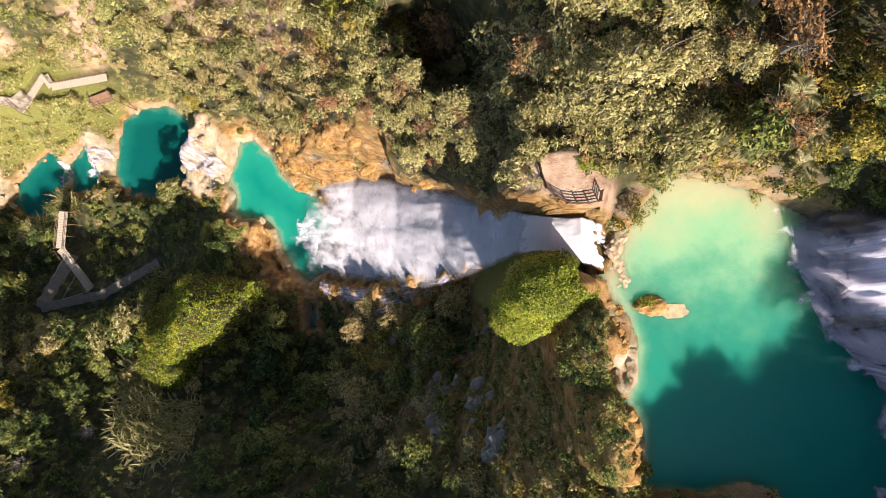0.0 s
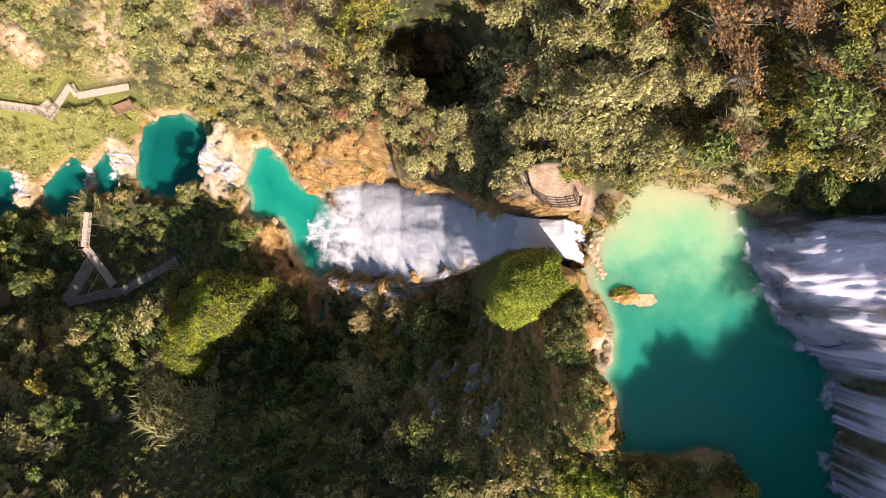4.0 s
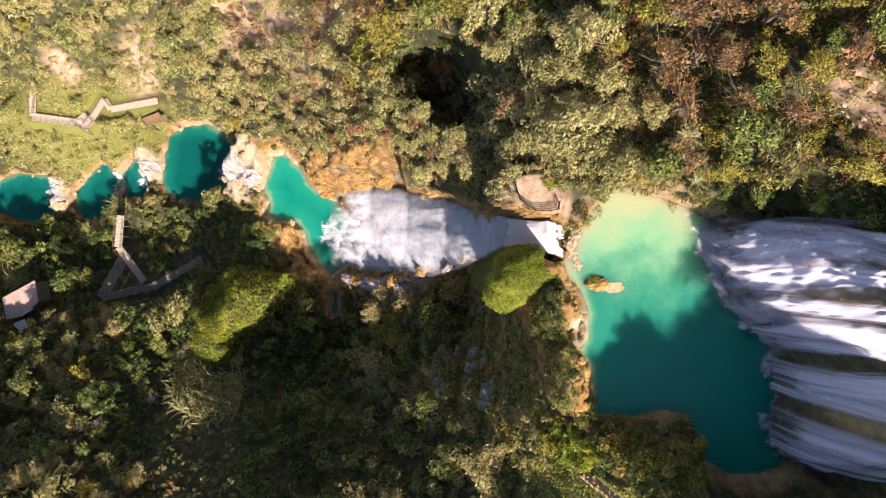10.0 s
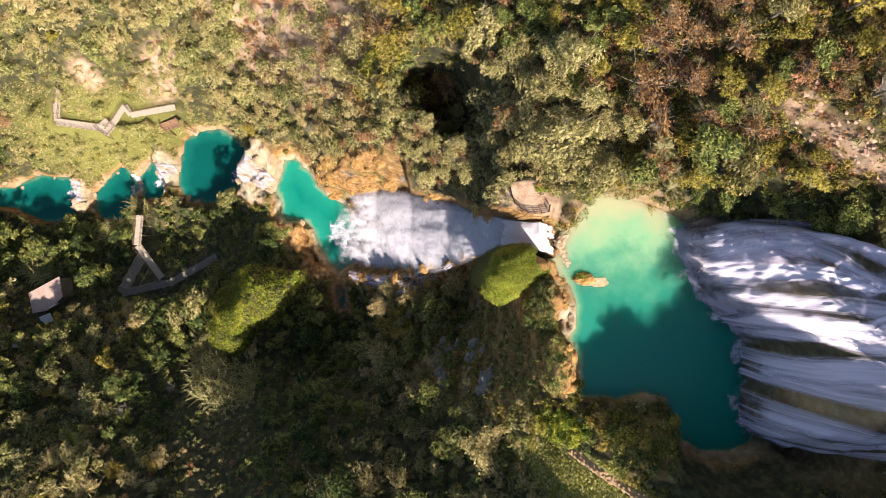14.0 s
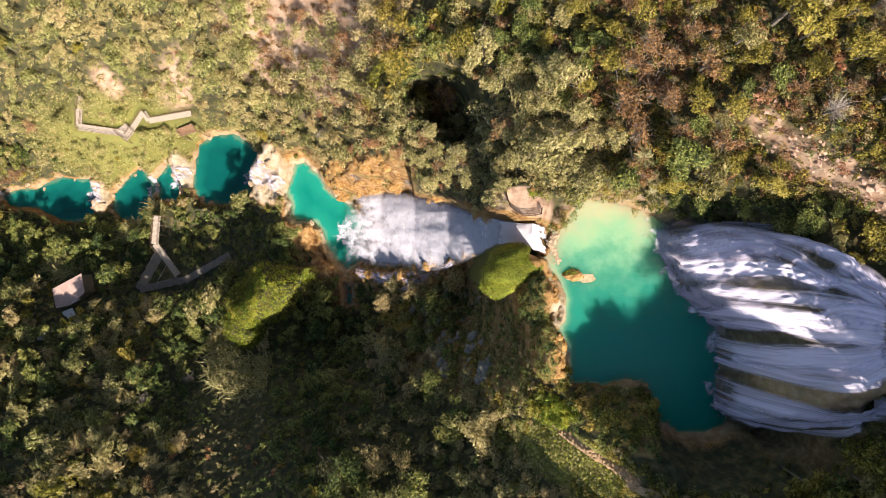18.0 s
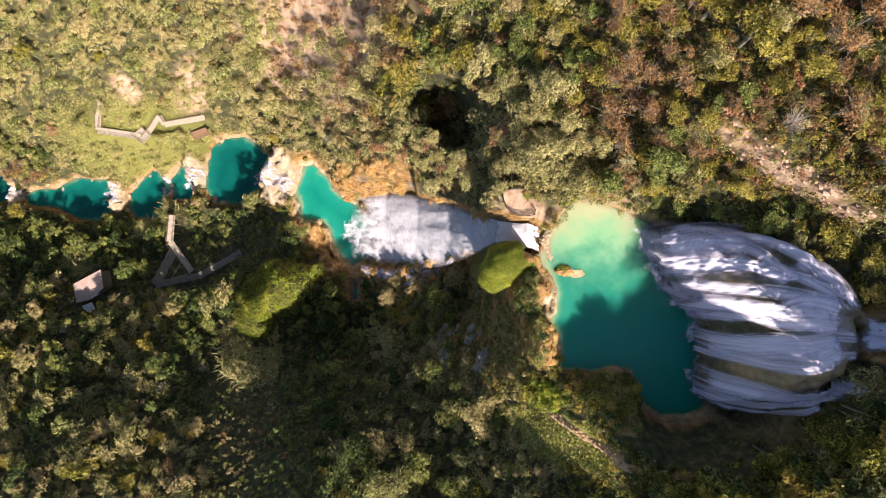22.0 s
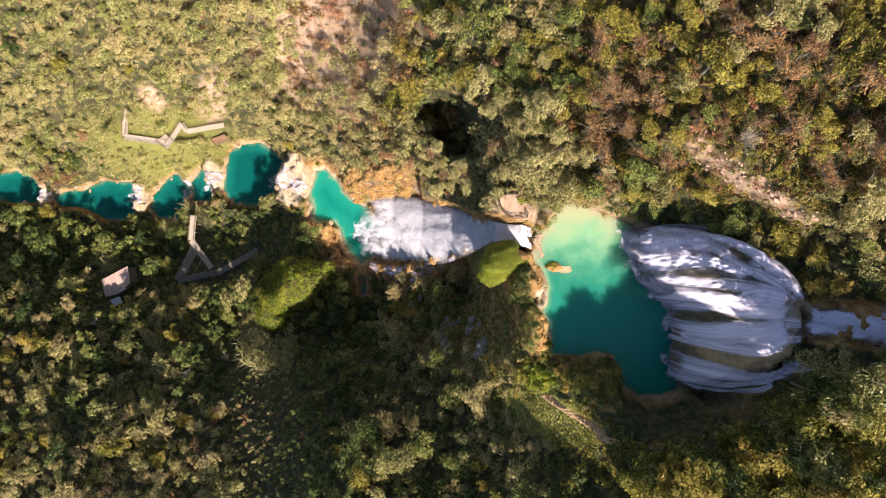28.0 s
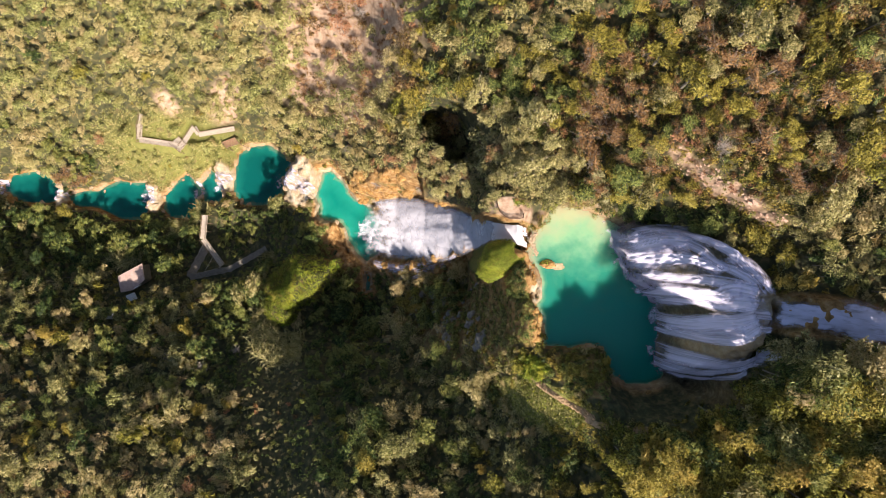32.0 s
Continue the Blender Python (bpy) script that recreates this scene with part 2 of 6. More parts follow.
WATER_LOW = make_water("deep_teal_water", [(0.0, (0.14, 0.30, 0.20)), (0.10, (0.008, 0.18, 0.145)), (0.4, (0.003, 0.12, 0.105))])
LEAF_PALM = make_leaf("palm_fronds", (0.12, 0.12, 0.03), (0.24, 0.24, 0.07), (0.40, 0.38, 0.16), 0.2, 0)
TWIG_PALE = make_plain("bleached_branches", [(0.3, (0.34, 0.27, 0.22)), (0.7, (0.62, 0.54, 0.47))], 3.0)
WOOD_DARK = make_plain("dark_brown_timber", [(0.3, (0.05, 0.025, 0.014)), (0.7, (0.12, 0.06, 0.035))], 5.0)
WOOD_PALE = make_plain("weathered_planks", [(0.3, (0.42, 0.33, 0.25)), (0.7, (0.64, 0.54, 0.43))], 3.0)
WOOD_POST = make_plain("brown_posts", [(0.3, (0.16, 0.10, 0.06)), (0.7, (0.32, 0.22, 0.14))], 5.0)
WOOD_RED = make_plain("reddish_planks", [(0.3, (0.26, 0.13, 0.07)), (0.7, (0.42, 0.25, 0.15))], 3.0)
CONCRETE = make_plain("grey_concrete", [(0.3, (0.17, 0.14, 0.11)), (0.7, (0.28, 0.24, 0.19))], 1.2)
PINK = make_plain("pinkish_concrete", [(0.3, (0.42, 0.28, 0.23)), (0.7, (0.58, 0.42, 0.35))], 0.8)
WHITEWASH = make_plain("whitewash", [(0.3, (0.66, 0.63, 0.58)), (0.7, (0.82, 0.80, 0.76))], 2.0)
SHEET = make_plain("grey_sheet_metal", [(0.3, (0.30, 0.30, 0.30)), (0.7, (0.42, 0.42, 0.42))], 2.0, 0.5)
TUFA_PALE = make_plain("pale_tufa", [(0.25, (0.20, 0.13, 0.07)), (0.5, (0.47, 0.34, 0.21)), (0.72, (0.62, 0.51, 0.37))], 1.6, 0.85, (1, 1, 2), 0.12)
TUFA_ORANGE = make_plain("orange_tufa", [(0.25, (0.09, 0.05, 0.015)), (0.45, (0.30, 0.16, 0.045)), (0.6, (0.46, 0.27, 0.09)), (0.75, (0.55, 0.40, 0.20))], 1.5, 0.88, (1, 1, 2), 0.15)
STONE_TAN = make_plain("tan_stone", [(0.3, (0.30, 0.18, 0.09)), (0.7, (0.56, 0.38, 0.21))], 2.0)
STONE_PINK = make_plain("pinkish_stone", [(0.3, (0.36, 0.20, 0.13)), (0.7, (0.66, 0.45, 0.34))], 2.0)
SAND = make_plain("lime_sand", [(0.3, (0.34, 0.27, 0.14)), (0.7, (0.58, 0.48, 0.30))], 1.5)
FOAM_MID = make_foam("white_falling_water", 0.7, 0.07, 0.12, 0.40, 0.98, (0.93, 0.90, 0.96), 0.6)
# The lilac of shade is put into the veil, strand and stream tints.
FOAM_UP = make_foam("veil_of_falling_water", 3.0, 0.12, 0.36, 0.62, 0.9, (0.92, 0.83, 0.99), 0.3, 0.36)
FOAM_STRAND = make_foam("strands_of_white_water", 3.2, 0.06, 0.13, 0.60, 0.90, (0.90, 0.83, 0.99), 0.4)
FOAM_LOW = make_foam("white_cascade_water", 2.0, 0.5, 0.40, 0.66, 0.95, (0.80, 0.74, 0.88), 0.4)
FOAM_SPLASH = make_foam("boiling_white_water", 1.3, 1.3, 0.28, 0.66, 0.9, (0.82, 0.80, 0.88))
FOAM_STREAM = make_foam("white_stream_water", 1.4, 0.16, 0.20, 0.52, 0.94, (0.74, 0.72, 0.90), 0.5, 0.3)
SPRAY = make_mist("drifting_spray", 0.18, 0.6)
SPRAY_THIN = make_mist("thin_drifting_spray", 0.4, 0.42)
# A copy of the thin spray with the lilac of shade in its tint.
SPRAY_SHADE = make_mist("shade_tinted_spray", 0.4, 0.65, (0.88, 0.80, 0.96))

# ---------------------------------------------------------------- the lie of the land
def value_noise(x, y, seed):
    xi, yi = np.floor(x).astype(np.int64), np.floor(y).astype(np.int64)
    fx, fy = x - xi, y - yi
    fx, fy = fx * fx * (3 - 2 * fx), fy * fy * (3 - 2 * fy)

    def h(a, b):
        k = (a * 374761393 + b * 668265263 + seed * 974634611) & 0xFFFFFFFF
        k = ((k ^ (k >> 13)) * 1274126177) & 0xFFFFFFFF
        return ((k ^ (k >> 16)) & 0xFFFF) / 65535.0
    return (h(xi, yi) * (1 - fx) + h(xi + 1, yi) * fx) * (1 - fy) + (h(xi, yi + 1) * (1 - fx) + h(xi + 1, yi + 1) * fx) * fy


def fbm(x, y, size, seed, octaves=4):
    out, amp, tot = 0.0, 1.0, 0.0
    for k in range(octaves):
        out = out + amp * (value_noise(x / size, y / size, seed + k) - 0.5)
        tot, amp, size = tot + amp, amp * 0.5, size * 0.5
    return 2 * out / tot


def step(a, b, x):
    t = np.clip((x - a) / (b - a), 0, 1)
    return t * t * (3 - 2 * t)


def edge_distance(poly, x, y):
    """Distance to a closed outline, negative inside."""
    best, inside = np.full(x.shape, 1e9), np.zeros(x.shape, bool)
    for (ax, ay), (bx, by) in zip(poly, poly[1:] + poly[:1]):
        dx, dy = bx - ax, by - ay
        t = np.clip(((x - ax) * dx + (y - ay) * dy) / (dx * dx + dy * dy + 1e-9), 0, 1)
        best = np.minimum(best, np.hypot(x - ax - t * dx, y - ay - t * dy))
        if ay != by:
            inside ^= ((ay > y) != (by > y)) & (x < (bx - ax) * (y - ay) / (by - ay) + ax)
    return np.where(inside, -best, best)


def line_distance(line, x, y):
    """Distance to an open line, and how far along it, in parts of its points."""
    best, along = np.full(x.shape, 1e9), np.zeros(x.shape)
    for k, ((ax, ay), (bx, by)) in enumerate(zip(line[:-1], line[1:])):
        dx, dy = bx - ax, by - ay
        t = np.clip(((x - ax) * dx + (y - ay) * dy) / (dx * dx + dy * dy), 0, 1)
        d = np.hypot(x - ax - t * dx, y - ay - t * dy)
        along = np.where(d < best, k + t, along)
        best = np.minimum(best, d)
    return best, along


POOLS = {
    "pool_upper": (68.5, [(17.5, 1.2), (18.9, 4.0), (20.6, 6.2), (23.6, 7.1), (27.4, 6.5), (32.0, 4.5), (36.7, 2.2), (39.1, -1.1), (41, -4.9), (43, -8.6),
                          (45, -12.4), (46.5, -16.1), (46.5, -25.5), (44.3, -29.8), (41.5, -30.9), (36.8, -30.9), (34.0, -29.3), (32.6, -26.5), (31.6, -23.2),
                          (28.3, -22.3), (24.6, -23.2), (21.8, -22.7), (19.0, -23.0), (19.4, -19.8), (19.2, -16.6), (17.5, -14.3),
                          (18.5, -12.6), (18.7, -9.4), (17.6, -6.7), (16.0, -4.4), (15.9, -3.0), (16.6, -1.6)]),
    "pool_mid": (4.5, [(-41.4, 21.8), (-38.5, 22.2), (-35.0, 19.1), (-32.7, 15.1), (-30.2, 12.8), (-25.8, 10.5), (-22.3, 4.7), (-22.3, 0.1), (-23.5, -4.5),
                       (-27.0, -6.8), (-29.8, -4.5), (-32.7, 0.1), (-33.9, 4.1), (-36.2, 6.1), (-40.8, 6.1), (-42.5, 7.6), (-42.2, 11.1), (-43.7, 13.9), (-42.5, 17.4)]),
    "pool_round": (-12.0, [(-74.2, 29.8), (-69.5, 32.6), (-63.8, 33.2), (-58.1, 29.9), (-55.6, 27.0), (-58.1, 20.4), (-58.4, 15.7), (-65.6, 11.8),
                           (-73.2, 12.4), (-76.1, 17.5), (-74.8, 25.0)]),
    "pool_narrow": (-14.0, [(-87.7, 19.7), (-85.4, 23.2), (-83.3, 25.6), (-81.8, 20.0), (-79.2, 15.6), (-82.3, 12.7), (-86.8, 13.6)]),
    "pool_small": (-17.0, [(-101.9, 15.6), (-97.8, 20.6), (-94.2, 24.0), (-91.6, 21.2), (-89.4, 17.4), (-89.4, 12.0), (-92.9, 7.2), (-100.2, 7.6), (-102.6, 11.0)]),
    "pool_long": (-19.0, [(-138.0, 15.4), (-132.5, 17.4), (-127.0, 17.6), (-122.6, 19.8), (-118.8, 21.2), (-113.0, 20.2), (-108.5, 20.8), (-108.3, 12.1), (-109.4, 6.8), (-118.8, 7.2), (-126.2, 10.8), (-136.0, 12.0)]),
    "pool_slit": (3.0, [(-27.6, -10.4), (-25.9, -11.0), (-25.8, -15.8), (-27.2, -16.2)]),
    "pool_last": (-21.0, [(-163.0, 20.4), (-158.5, 23.3), (-150.0, 24.9), (-144.5, 22.5), (-140.6, 17.4), (-141.5, 13.8), (-150.0, 12.6), (-157.0, 13.6), (-162.0, 17.0)]),
}
# The broad lie of the slopes: heights over a coarse net, west to east and north to south.
NET_X = [-130, -95, -70, -45, -25, -8, 12.5, 22, 38, 55, 85]
NET_Y = [-100, -45, -25, -10, 5, 18, 35, 55, 110]
NET_Z = [
    [52, 56, 62, 72, 84, 84, 88, 90, 92, 96, 98],
    [22, 25, 29, 31, 43, 40, 54, 67, 81, 97, 99],
    [4, 5, 8, 9, 3, 20, 60, 74, 84, 100, 104],
    [-8, -5, -1, 8, 5, 23, 64, 70, 80, 93, 98],
    [-18, -14, -8, 4, 12, 38, 68, 70, 80, 94, 98],
    [-16, -14, -8, 8, 20, 50, 69, 75, 86, 98, 102],
    [2, 0, 4, 14, 28, 54, 74, 83, 96, 104, 106],
    [20, 22, 24, 24, 36, 64, 84, 94, 106, 114, 118],
    [60, 60, 60, 62, 72, 92, 108, 120, 128, 134, 138],
]
# The middle fall, lip to foot: place, height, half its width.
FALL = [(17.0, -0.4, 68.45, 2.5), (13.4, 0.9, 67.6, 2.3), (11.0, 1.5, 64.0, 1.9), (8.2, 1.9, 56.0, 2.6), (4.8, 1.4, 46.0, 4.3), (0.0, 1.8, 36.0, 6.6), (-8.0, 2.3, 23.5, 8.8), (-17.0, 3.0, 12.5, 9.8), (-27.5, 3.5, 4.6, 8.8)]
# The upper fall fans out from its crest over a dome of tufa.
CREST = (54.0, -12.5, 94.5)
FAN_DEG = [85, 143, 160, 171, 180, 188, 200, 213, 234, 262]
FAN_R = [25.0, 24.0, 18.5, 14.2, 12.0, 10.8, 11.2, 12.4, 17.6, 17.0]
RIVER = [(-43.0, 14.0), (-50.0, 18.5), (-57.0, 22.0), (-66.0, 21.0), (-77.0, 20.0), (-84.0, 19.0), (-92.0, 17.5), (-98.0, 15.5), (-106.0, 15.0), (-118.0, 14.5), (-134.0, 16.0), (-146.0, 19.0), (-162.0, 18.0)]
SILLS = [(-49.5, 18.5, 6.5), (-79.0, 20.5, 4.2), (-88.6, 17.0, 2.6), (-105.4, 14.7, 3.4), (-139.4, 16.0, 2.6)]
STREAM = [(53.4, -12.6), (62.0, -13.0), (70.0, -14.5), (84.0, -16.5), (110.0, -15.0)]


def net(x, y):
    # the scarp below the green mound is steeper than the net
    near = step(-26, -14, y) * step(6, -1, y)
    xs = np.where((x > -8) & (x < 12.5), -8 + 20.5 * step(6.5, 11.5, x), x)
    x = x + (xs - x) * near
    jx = np.clip(np.interp(x, NET_X, np.arange(len(NET_X))), 0, len(NET_X) - 1.001)
    jy = np.clip(np.interp(y, NET_Y, np.arange(len(NET_Y))), 0, len(NET_Y) - 1.001)
    z = np.array(NET_Z, float)
    i, j = jy.astype(int), jx.astype(int)
    a, b = jy - i, jx - j
    return (z[i, j] * (1 - b) + z[i, j + 1] * b) * (1 - a) + (z[i + 1, j] * (1 - b) + z[i + 1, j + 1] * b) * a


FAN_TOP_S, FAN_TOP_DEG = [0.0, 0.2, 0.45, 0.7, 1.0], [85, 102, 118, 130, 143]


def fan_r(deg):
    """Reach of the dome's foot by bearing."""
    return np.interp(deg, FAN_DEG, FAN_R)


def fan(x, y):
    """Share of the way from crest to pool on the dome, its height there, and how far inside the dome a place is."""
    dx, dy = x - CREST[0], y - CREST[1]
    deg = np.degrees(np.arctan2(dy, dx)) % 360
    r = np.hypot(dx, dy)
    s = r / fan_r(deg)
    s = s / (1 + step(0.7, 1.0, s) * (0.012 * np.sin(deg * 0.31) + 0.008 * np.sin(deg * 0.83 + 1.0)))
    lump = 1.5 * fbm(x, y, 5.0, 31) + 1.2 * np.abs(fbm(x, y, 3.0, 33))
    z = 68.0 + (CREST[2] - 68.0) * np.clip(1 - np.clip(s - 0.06, 0, 2) ** 2.3, -0.4, 1) + lump * np.clip(s, 0, 1)
    top = np.interp(s, FAN_TOP_S, FAN_TOP_DEG)
    within = step(top - 5, top, deg) * step(266, 252, deg) * step(1.25, 1.02, s)
    return s, z, within


def mound(x, y, cx, cy, rx, ry, turn, top, foot):
    c, s = math.cos(radians(turn)), math.sin(radians(turn))
    u, v = ((x - cx) * c + (y - cy) * s) / rx, (-(x - cx) * s + (y - cy) * c) / ry
    q = np.hypot(u, v) * (1 + (0.34 * fbm(x, y, 4.5, 51) if rx < 8 else 0.5 * fbm(x, y, 7.0, 52)))
    return foot + (top - foot) * np.sqrt(np.clip(1 - q ** 3, 0, 1)), q


MOUNDS = [(9.4, -3.2, 5.0, 3.3, 20, 72.5, 58.0), (-45.6, -12.4, 9.8, 6.6, 14, 22.0, 4.0), (13.9, -9.0, 2.7, 5.2, 0, 71.6, 62.0), (15.6, -17.6, 2.4, 5.6, 8, 72.5, 62.0),
          (27.5, -27.0, 6.5, 4.4, -10, 73.5, 64.0), (-52.2, -20.6, 5.6, 6.2, 0, 18.0, 4.0), (7.4, -6.2, 3.2, 3.1, 0, 71.0, 58.0)]
GREEN_MOUNDS = (0, 1, 5, 6)
DIRT = [(38.4, 15.9), (41.4, 13.6), (44.0, 10.9), (47.8, 8.2), (51.0, 5.2), (55.0, 2.5)]
LEDGE = [(17.7, -30.1), (19.0, -31.5), (21.4, -32.7), (23.6, -34.0), (25.6, -34.8), (28.0, -36.2)]


PAD = [(8.4, 7.9), (11.5, 8.8), (13.4, 7.3), (14.2, 5.6), (14.0, 4.2), (11.2, 3.9), (9.0, 5.3)]
WALK_NW = [(-103.5, 38.0), (-103.6, 33.0), (-92.5, 31.4), (-89.8, 30.6), (-85.4, 37.2), (-83.8, 34.7), (-72.0, 36.8)]
WALK_W = [(-82.0, 8.1), (-82.7, 0.1), (-76.4, -8.7)]
WALK_S = [(-82.9, -0.5), (-87.2, -12.8), (-73.9, -9.9), (-66.0, -5.4), (-61.7, -2.9)]


def water_level(x, y, h):
    lev = np.full(x.shape, -1e3)
    for level, poly in POOLS.values():
        box = (x > min(p[0] for p in poly) - 1) & (x < max(p[0] for p in poly) + 1) & (y > min(p[1] for p in poly) - 1) & (y < max(p[1] for p in poly) + 1)
        if box.any():
            e = edge_distance(poly, x[box], y[box])
            lev[box] = np.where(e < 0.6, level, lev[box])
    return lev


def ground(x, y, full=False):
    x, y = np.asarray(x, float), np.asarray(y, float)
    h = sum(net(x + a, y + b) for a in (-3.5, 0, 3.5) for b in (-3.5, 0, 3.5)) / 9
    h = h + 2.2 * fbm(x, y, 14, 3) + 0.9 * fbm(x, y, 4, 9)
    far = np.hypot(x, y)
    rock, pale = np.zeros(x.shape), np.zeros(x.shape)
    for i, m in enumerate(MOUNDS):
        z, q = mound(x, y, *m)
        if i not in GREEN_MOUNDS:
            rock = np.maximum(rock, step(1.15, 0.95, q) * (1.0 if i < 4 else 0.45))
        z = z + (m[5] - m[6]) * (0.18 * fbm(x, y, 0.35 * (m[2] + m[3]), 53) + (0.14 * fbm(x, y, 3.0, 55) if m[2] > 8 else 0.0))
        if i not in (0, 6):
            h = np.where((q < 1) & (z > h), z, h)
    # a shaded hollow behind the fall's northern rim, and a bare scarp
    q = np.hypot((x + 0.5 + 0.5 * (y - 25)) / 7.0, (y - 25.5) / 9.0) * (1 + 0.35 * fbm(x, y, 5, 57))
    h = h - 20 * np.sqrt(np.clip(1 - q * q, 0, 1)) * step(1.0, 0.75, q)
    d, k = line_distance(DIRT, x, y)
    north = y - np.interp(x, [p[0] for p in DIRT], [p[1] for p in DIRT])
    h = h + (3.6 * step(-1.3, 1.3, north + 0.9 * fbm(x, y, 2.5, 143)) + 1.3 * np.abs(fbm(x, y, 1.3, 145)) * step(1.8, 0.6, d)) * step(9, 2, d)
    rock = np.maximum(rock, 0.15 * step(1.6, 0.8, d))
    rock = np.maximum(rock, 0.45 * step(1.15, 0.85, np.hypot((x - 1) / 15.0, (y + 19) / 13.0) + 0.2 * fbm(x, y, 5, 59)))
    # the middle fall's chute and its walls
    d, k = line_distance([(a, b) for a, b, c, e in FALL], x, y)
    fz, fw = np.interp(k, range(len(FALL)), [f[2] for f in FALL]), np.interp(k, range(len(FALL)), [f[3] for f in FALL])
    out = d - fw
    chute = np.where((k < 2.5) & (x < 17.8), out, 9.0)
    bed = fz - np.interp(k, [0, 1, 2, 3], [0.1, 0.7, 1.5, 0.9]) + np.clip(k, 0.15, 0.8) * fbm(x, y, 3, 71)
    wall = bed + 0.5 + np.clip(out, 0, 90) * (np.where(y > 2, np.where(x > -8, 12.0, 3.0), np.where(x > 3, 9.0, 2.2)) + 1.4 * fbm(x, y, 6, 77))
    h = np.where(out < 0, bed, np.minimum(h, wall))
    rock = np.maximum(rock, step(np.where(y > 2, np.where(x < -10, 7, 1.0), 10), 0.3, out))
    # the orange cliff with ledges and a hollow north of the fall's foot
    q = np.hypot((x + 19.5) / 13.0, (y - 15.2 + 0.1 * (x + 20)) / 5.6) + 0.3 * fbm(x, y, 5, 73)
    rock = np.maximum(rock, step(1.1, 0.8, q))
    h = h - 5.0 * step(1.0, 0.3, np.hypot((x + 9.5) / 4.0, (y - 13.2) / 3.0))
    # the dome under the upper fall
    s, z, within = fan(x, y)
    h = h * (1 - within) + z * within
    rock = np.maximum(rock, within)
    # the stream above the crest
    d, k = line_distance(STREAM, x, y)
    bed = 94.0 + np.interp(k, range(5), [0, 2.2, 4.0, 5.2, 9.0])
    h = np.where(d < 3.0, bed - 0.5, np.minimum(h, bed + 0.3 + np.clip(d - 3.0, 0, 500) * 4.0))
    rock = np.maximum(rock, step(4.2, 3.0, d))
    # the rocky bed between the western pools
    for cx, cy, r in SILLS:
        d = np.hypot((x - cx) / r, (y - cy) / (r + 1.5)) + 0.25 * fbm(x, y, 3, 45)
        rock, pale = np.maximum(rock, step(1.25, 0.9, d)), np.maximum(pale, step(1.15, 0.8, d))
    # the pools and their banks
    for name, (level, poly) in POOLS.items():
        near = (x > min(p[0] for p in poly) - 24) & (x < max(p[0] for p in poly) + 24) & (y > min(p[1] for p in poly) - 24) & (y < max(p[1] for p in poly) + 24)
        if not near.any():
            continue
        xx, yy = x[near], y[near]
        e = edge_distance(poly, xx, yy) + 0.5 * fbm(xx, yy, 2.5, 91)
        hh, rr, pp = h[near], rock[near], pale[near]
        keep = (1 - within[near] * (s[near] < 1.0)) * (chute[near] > 0.4)
        lo = level + 0.15 + 0.3 * np.clip(e, 0, 3)
        hi = level + 0.4 + np.clip(e, 0, 24) * (1.9 + 1.2 * fbm(xx, yy, 5, 95)) + 0.14 * np.clip(e, 0, 24) ** 2
        bank = np.clip(hh, np.where(e < 2.0, lo, -1e9), hi)
        bank = np.where(e < 0, level - 0.25 + np.maximum(e * 0.5, -3.0), bank)
        h[near] = hh * (1 - keep) + bank * keep
        ring = step(-0.25, 0.15, fbm(xx, yy, 5.0, 97)) if level < 0 or level > 60 else 1.0
        rock[near] = np.maximum(rr, step(1.6 if level < 0 else 4.5 if level < 60 else 1.8, 0.4, e) * keep * np.maximum(ring, step(0.5, 0.1, e)))
        pale[near] = np.maximum(pp, step(1.2, 0.2, e) * keep * ring * (0.6 * step(14, 20, yy) if level < 0 else 0.9 if level < 60 else 0.4))
    beach = step(1.2, 0.7, np.hypot((x - 17.6) / 1.3, (y + 11.2) / 2.6) + 0.3 * fbm(x, y, 1.5, 147))
    rock, pale = np.maximum(rock, beach), np.maximum(pale, beach)
    # ground kept down under the walkways
    for line, top, half in ((WALK_NW, -2.3, 2.2), (WALK_W, -3.4, 2.6), (WALK_S, -3.4, 2.6), ([(-76.0, 32.0), (-71.0, 32.8)], -2.6, 2.6)):
        d, k = line_distance(line, x, y)
        h = np.minimum(h, top + np.clip(d - half, 0, 1e4) * 1.6)
    pad = edge_distance(PAD, x, y)
    for i in GREEN_MOUNDS:
        rock = rock * step(0.85, 1.05, mound(x, y, *MOUNDS[i])[1])
    h = np.where(pad < 0.3, 71.9, np.where((pad < 3) & (out > 0.3), np.clip(h, 71.9 - (pad - 0.3) * 1.6, 71.9 + (pad - 0.3) * 1.4), h))
    ledge = h / 6.0 + 0.6 * fbm(x, y, 7, 141) + 0.25 * fbm(x, y, 2.2, 142)
    ledge = ledge - np.floor(ledge)
    h = h + np.clip(rock * 1.2, 0, 1) * (1 - within) * (step(0.2, 0.8, ledge) - ledge) * 4.2 * step(0.3, 1.5, h - water_level(x, y, h)) * step(2.0, 4.0, pad)
    h = h + rock * (1.1 * np.abs(fbm(x, y, 2.6, 131)) + 0.6 * fbm(x, y, 1.1, 137, 3) + 0.7 * np.abs(fbm(x, y, 1.3, 139, 2))) * step(-0.2, 0.6, h - water_level(x, y, h))
    if not full:
        return h
    return h, rock, pale


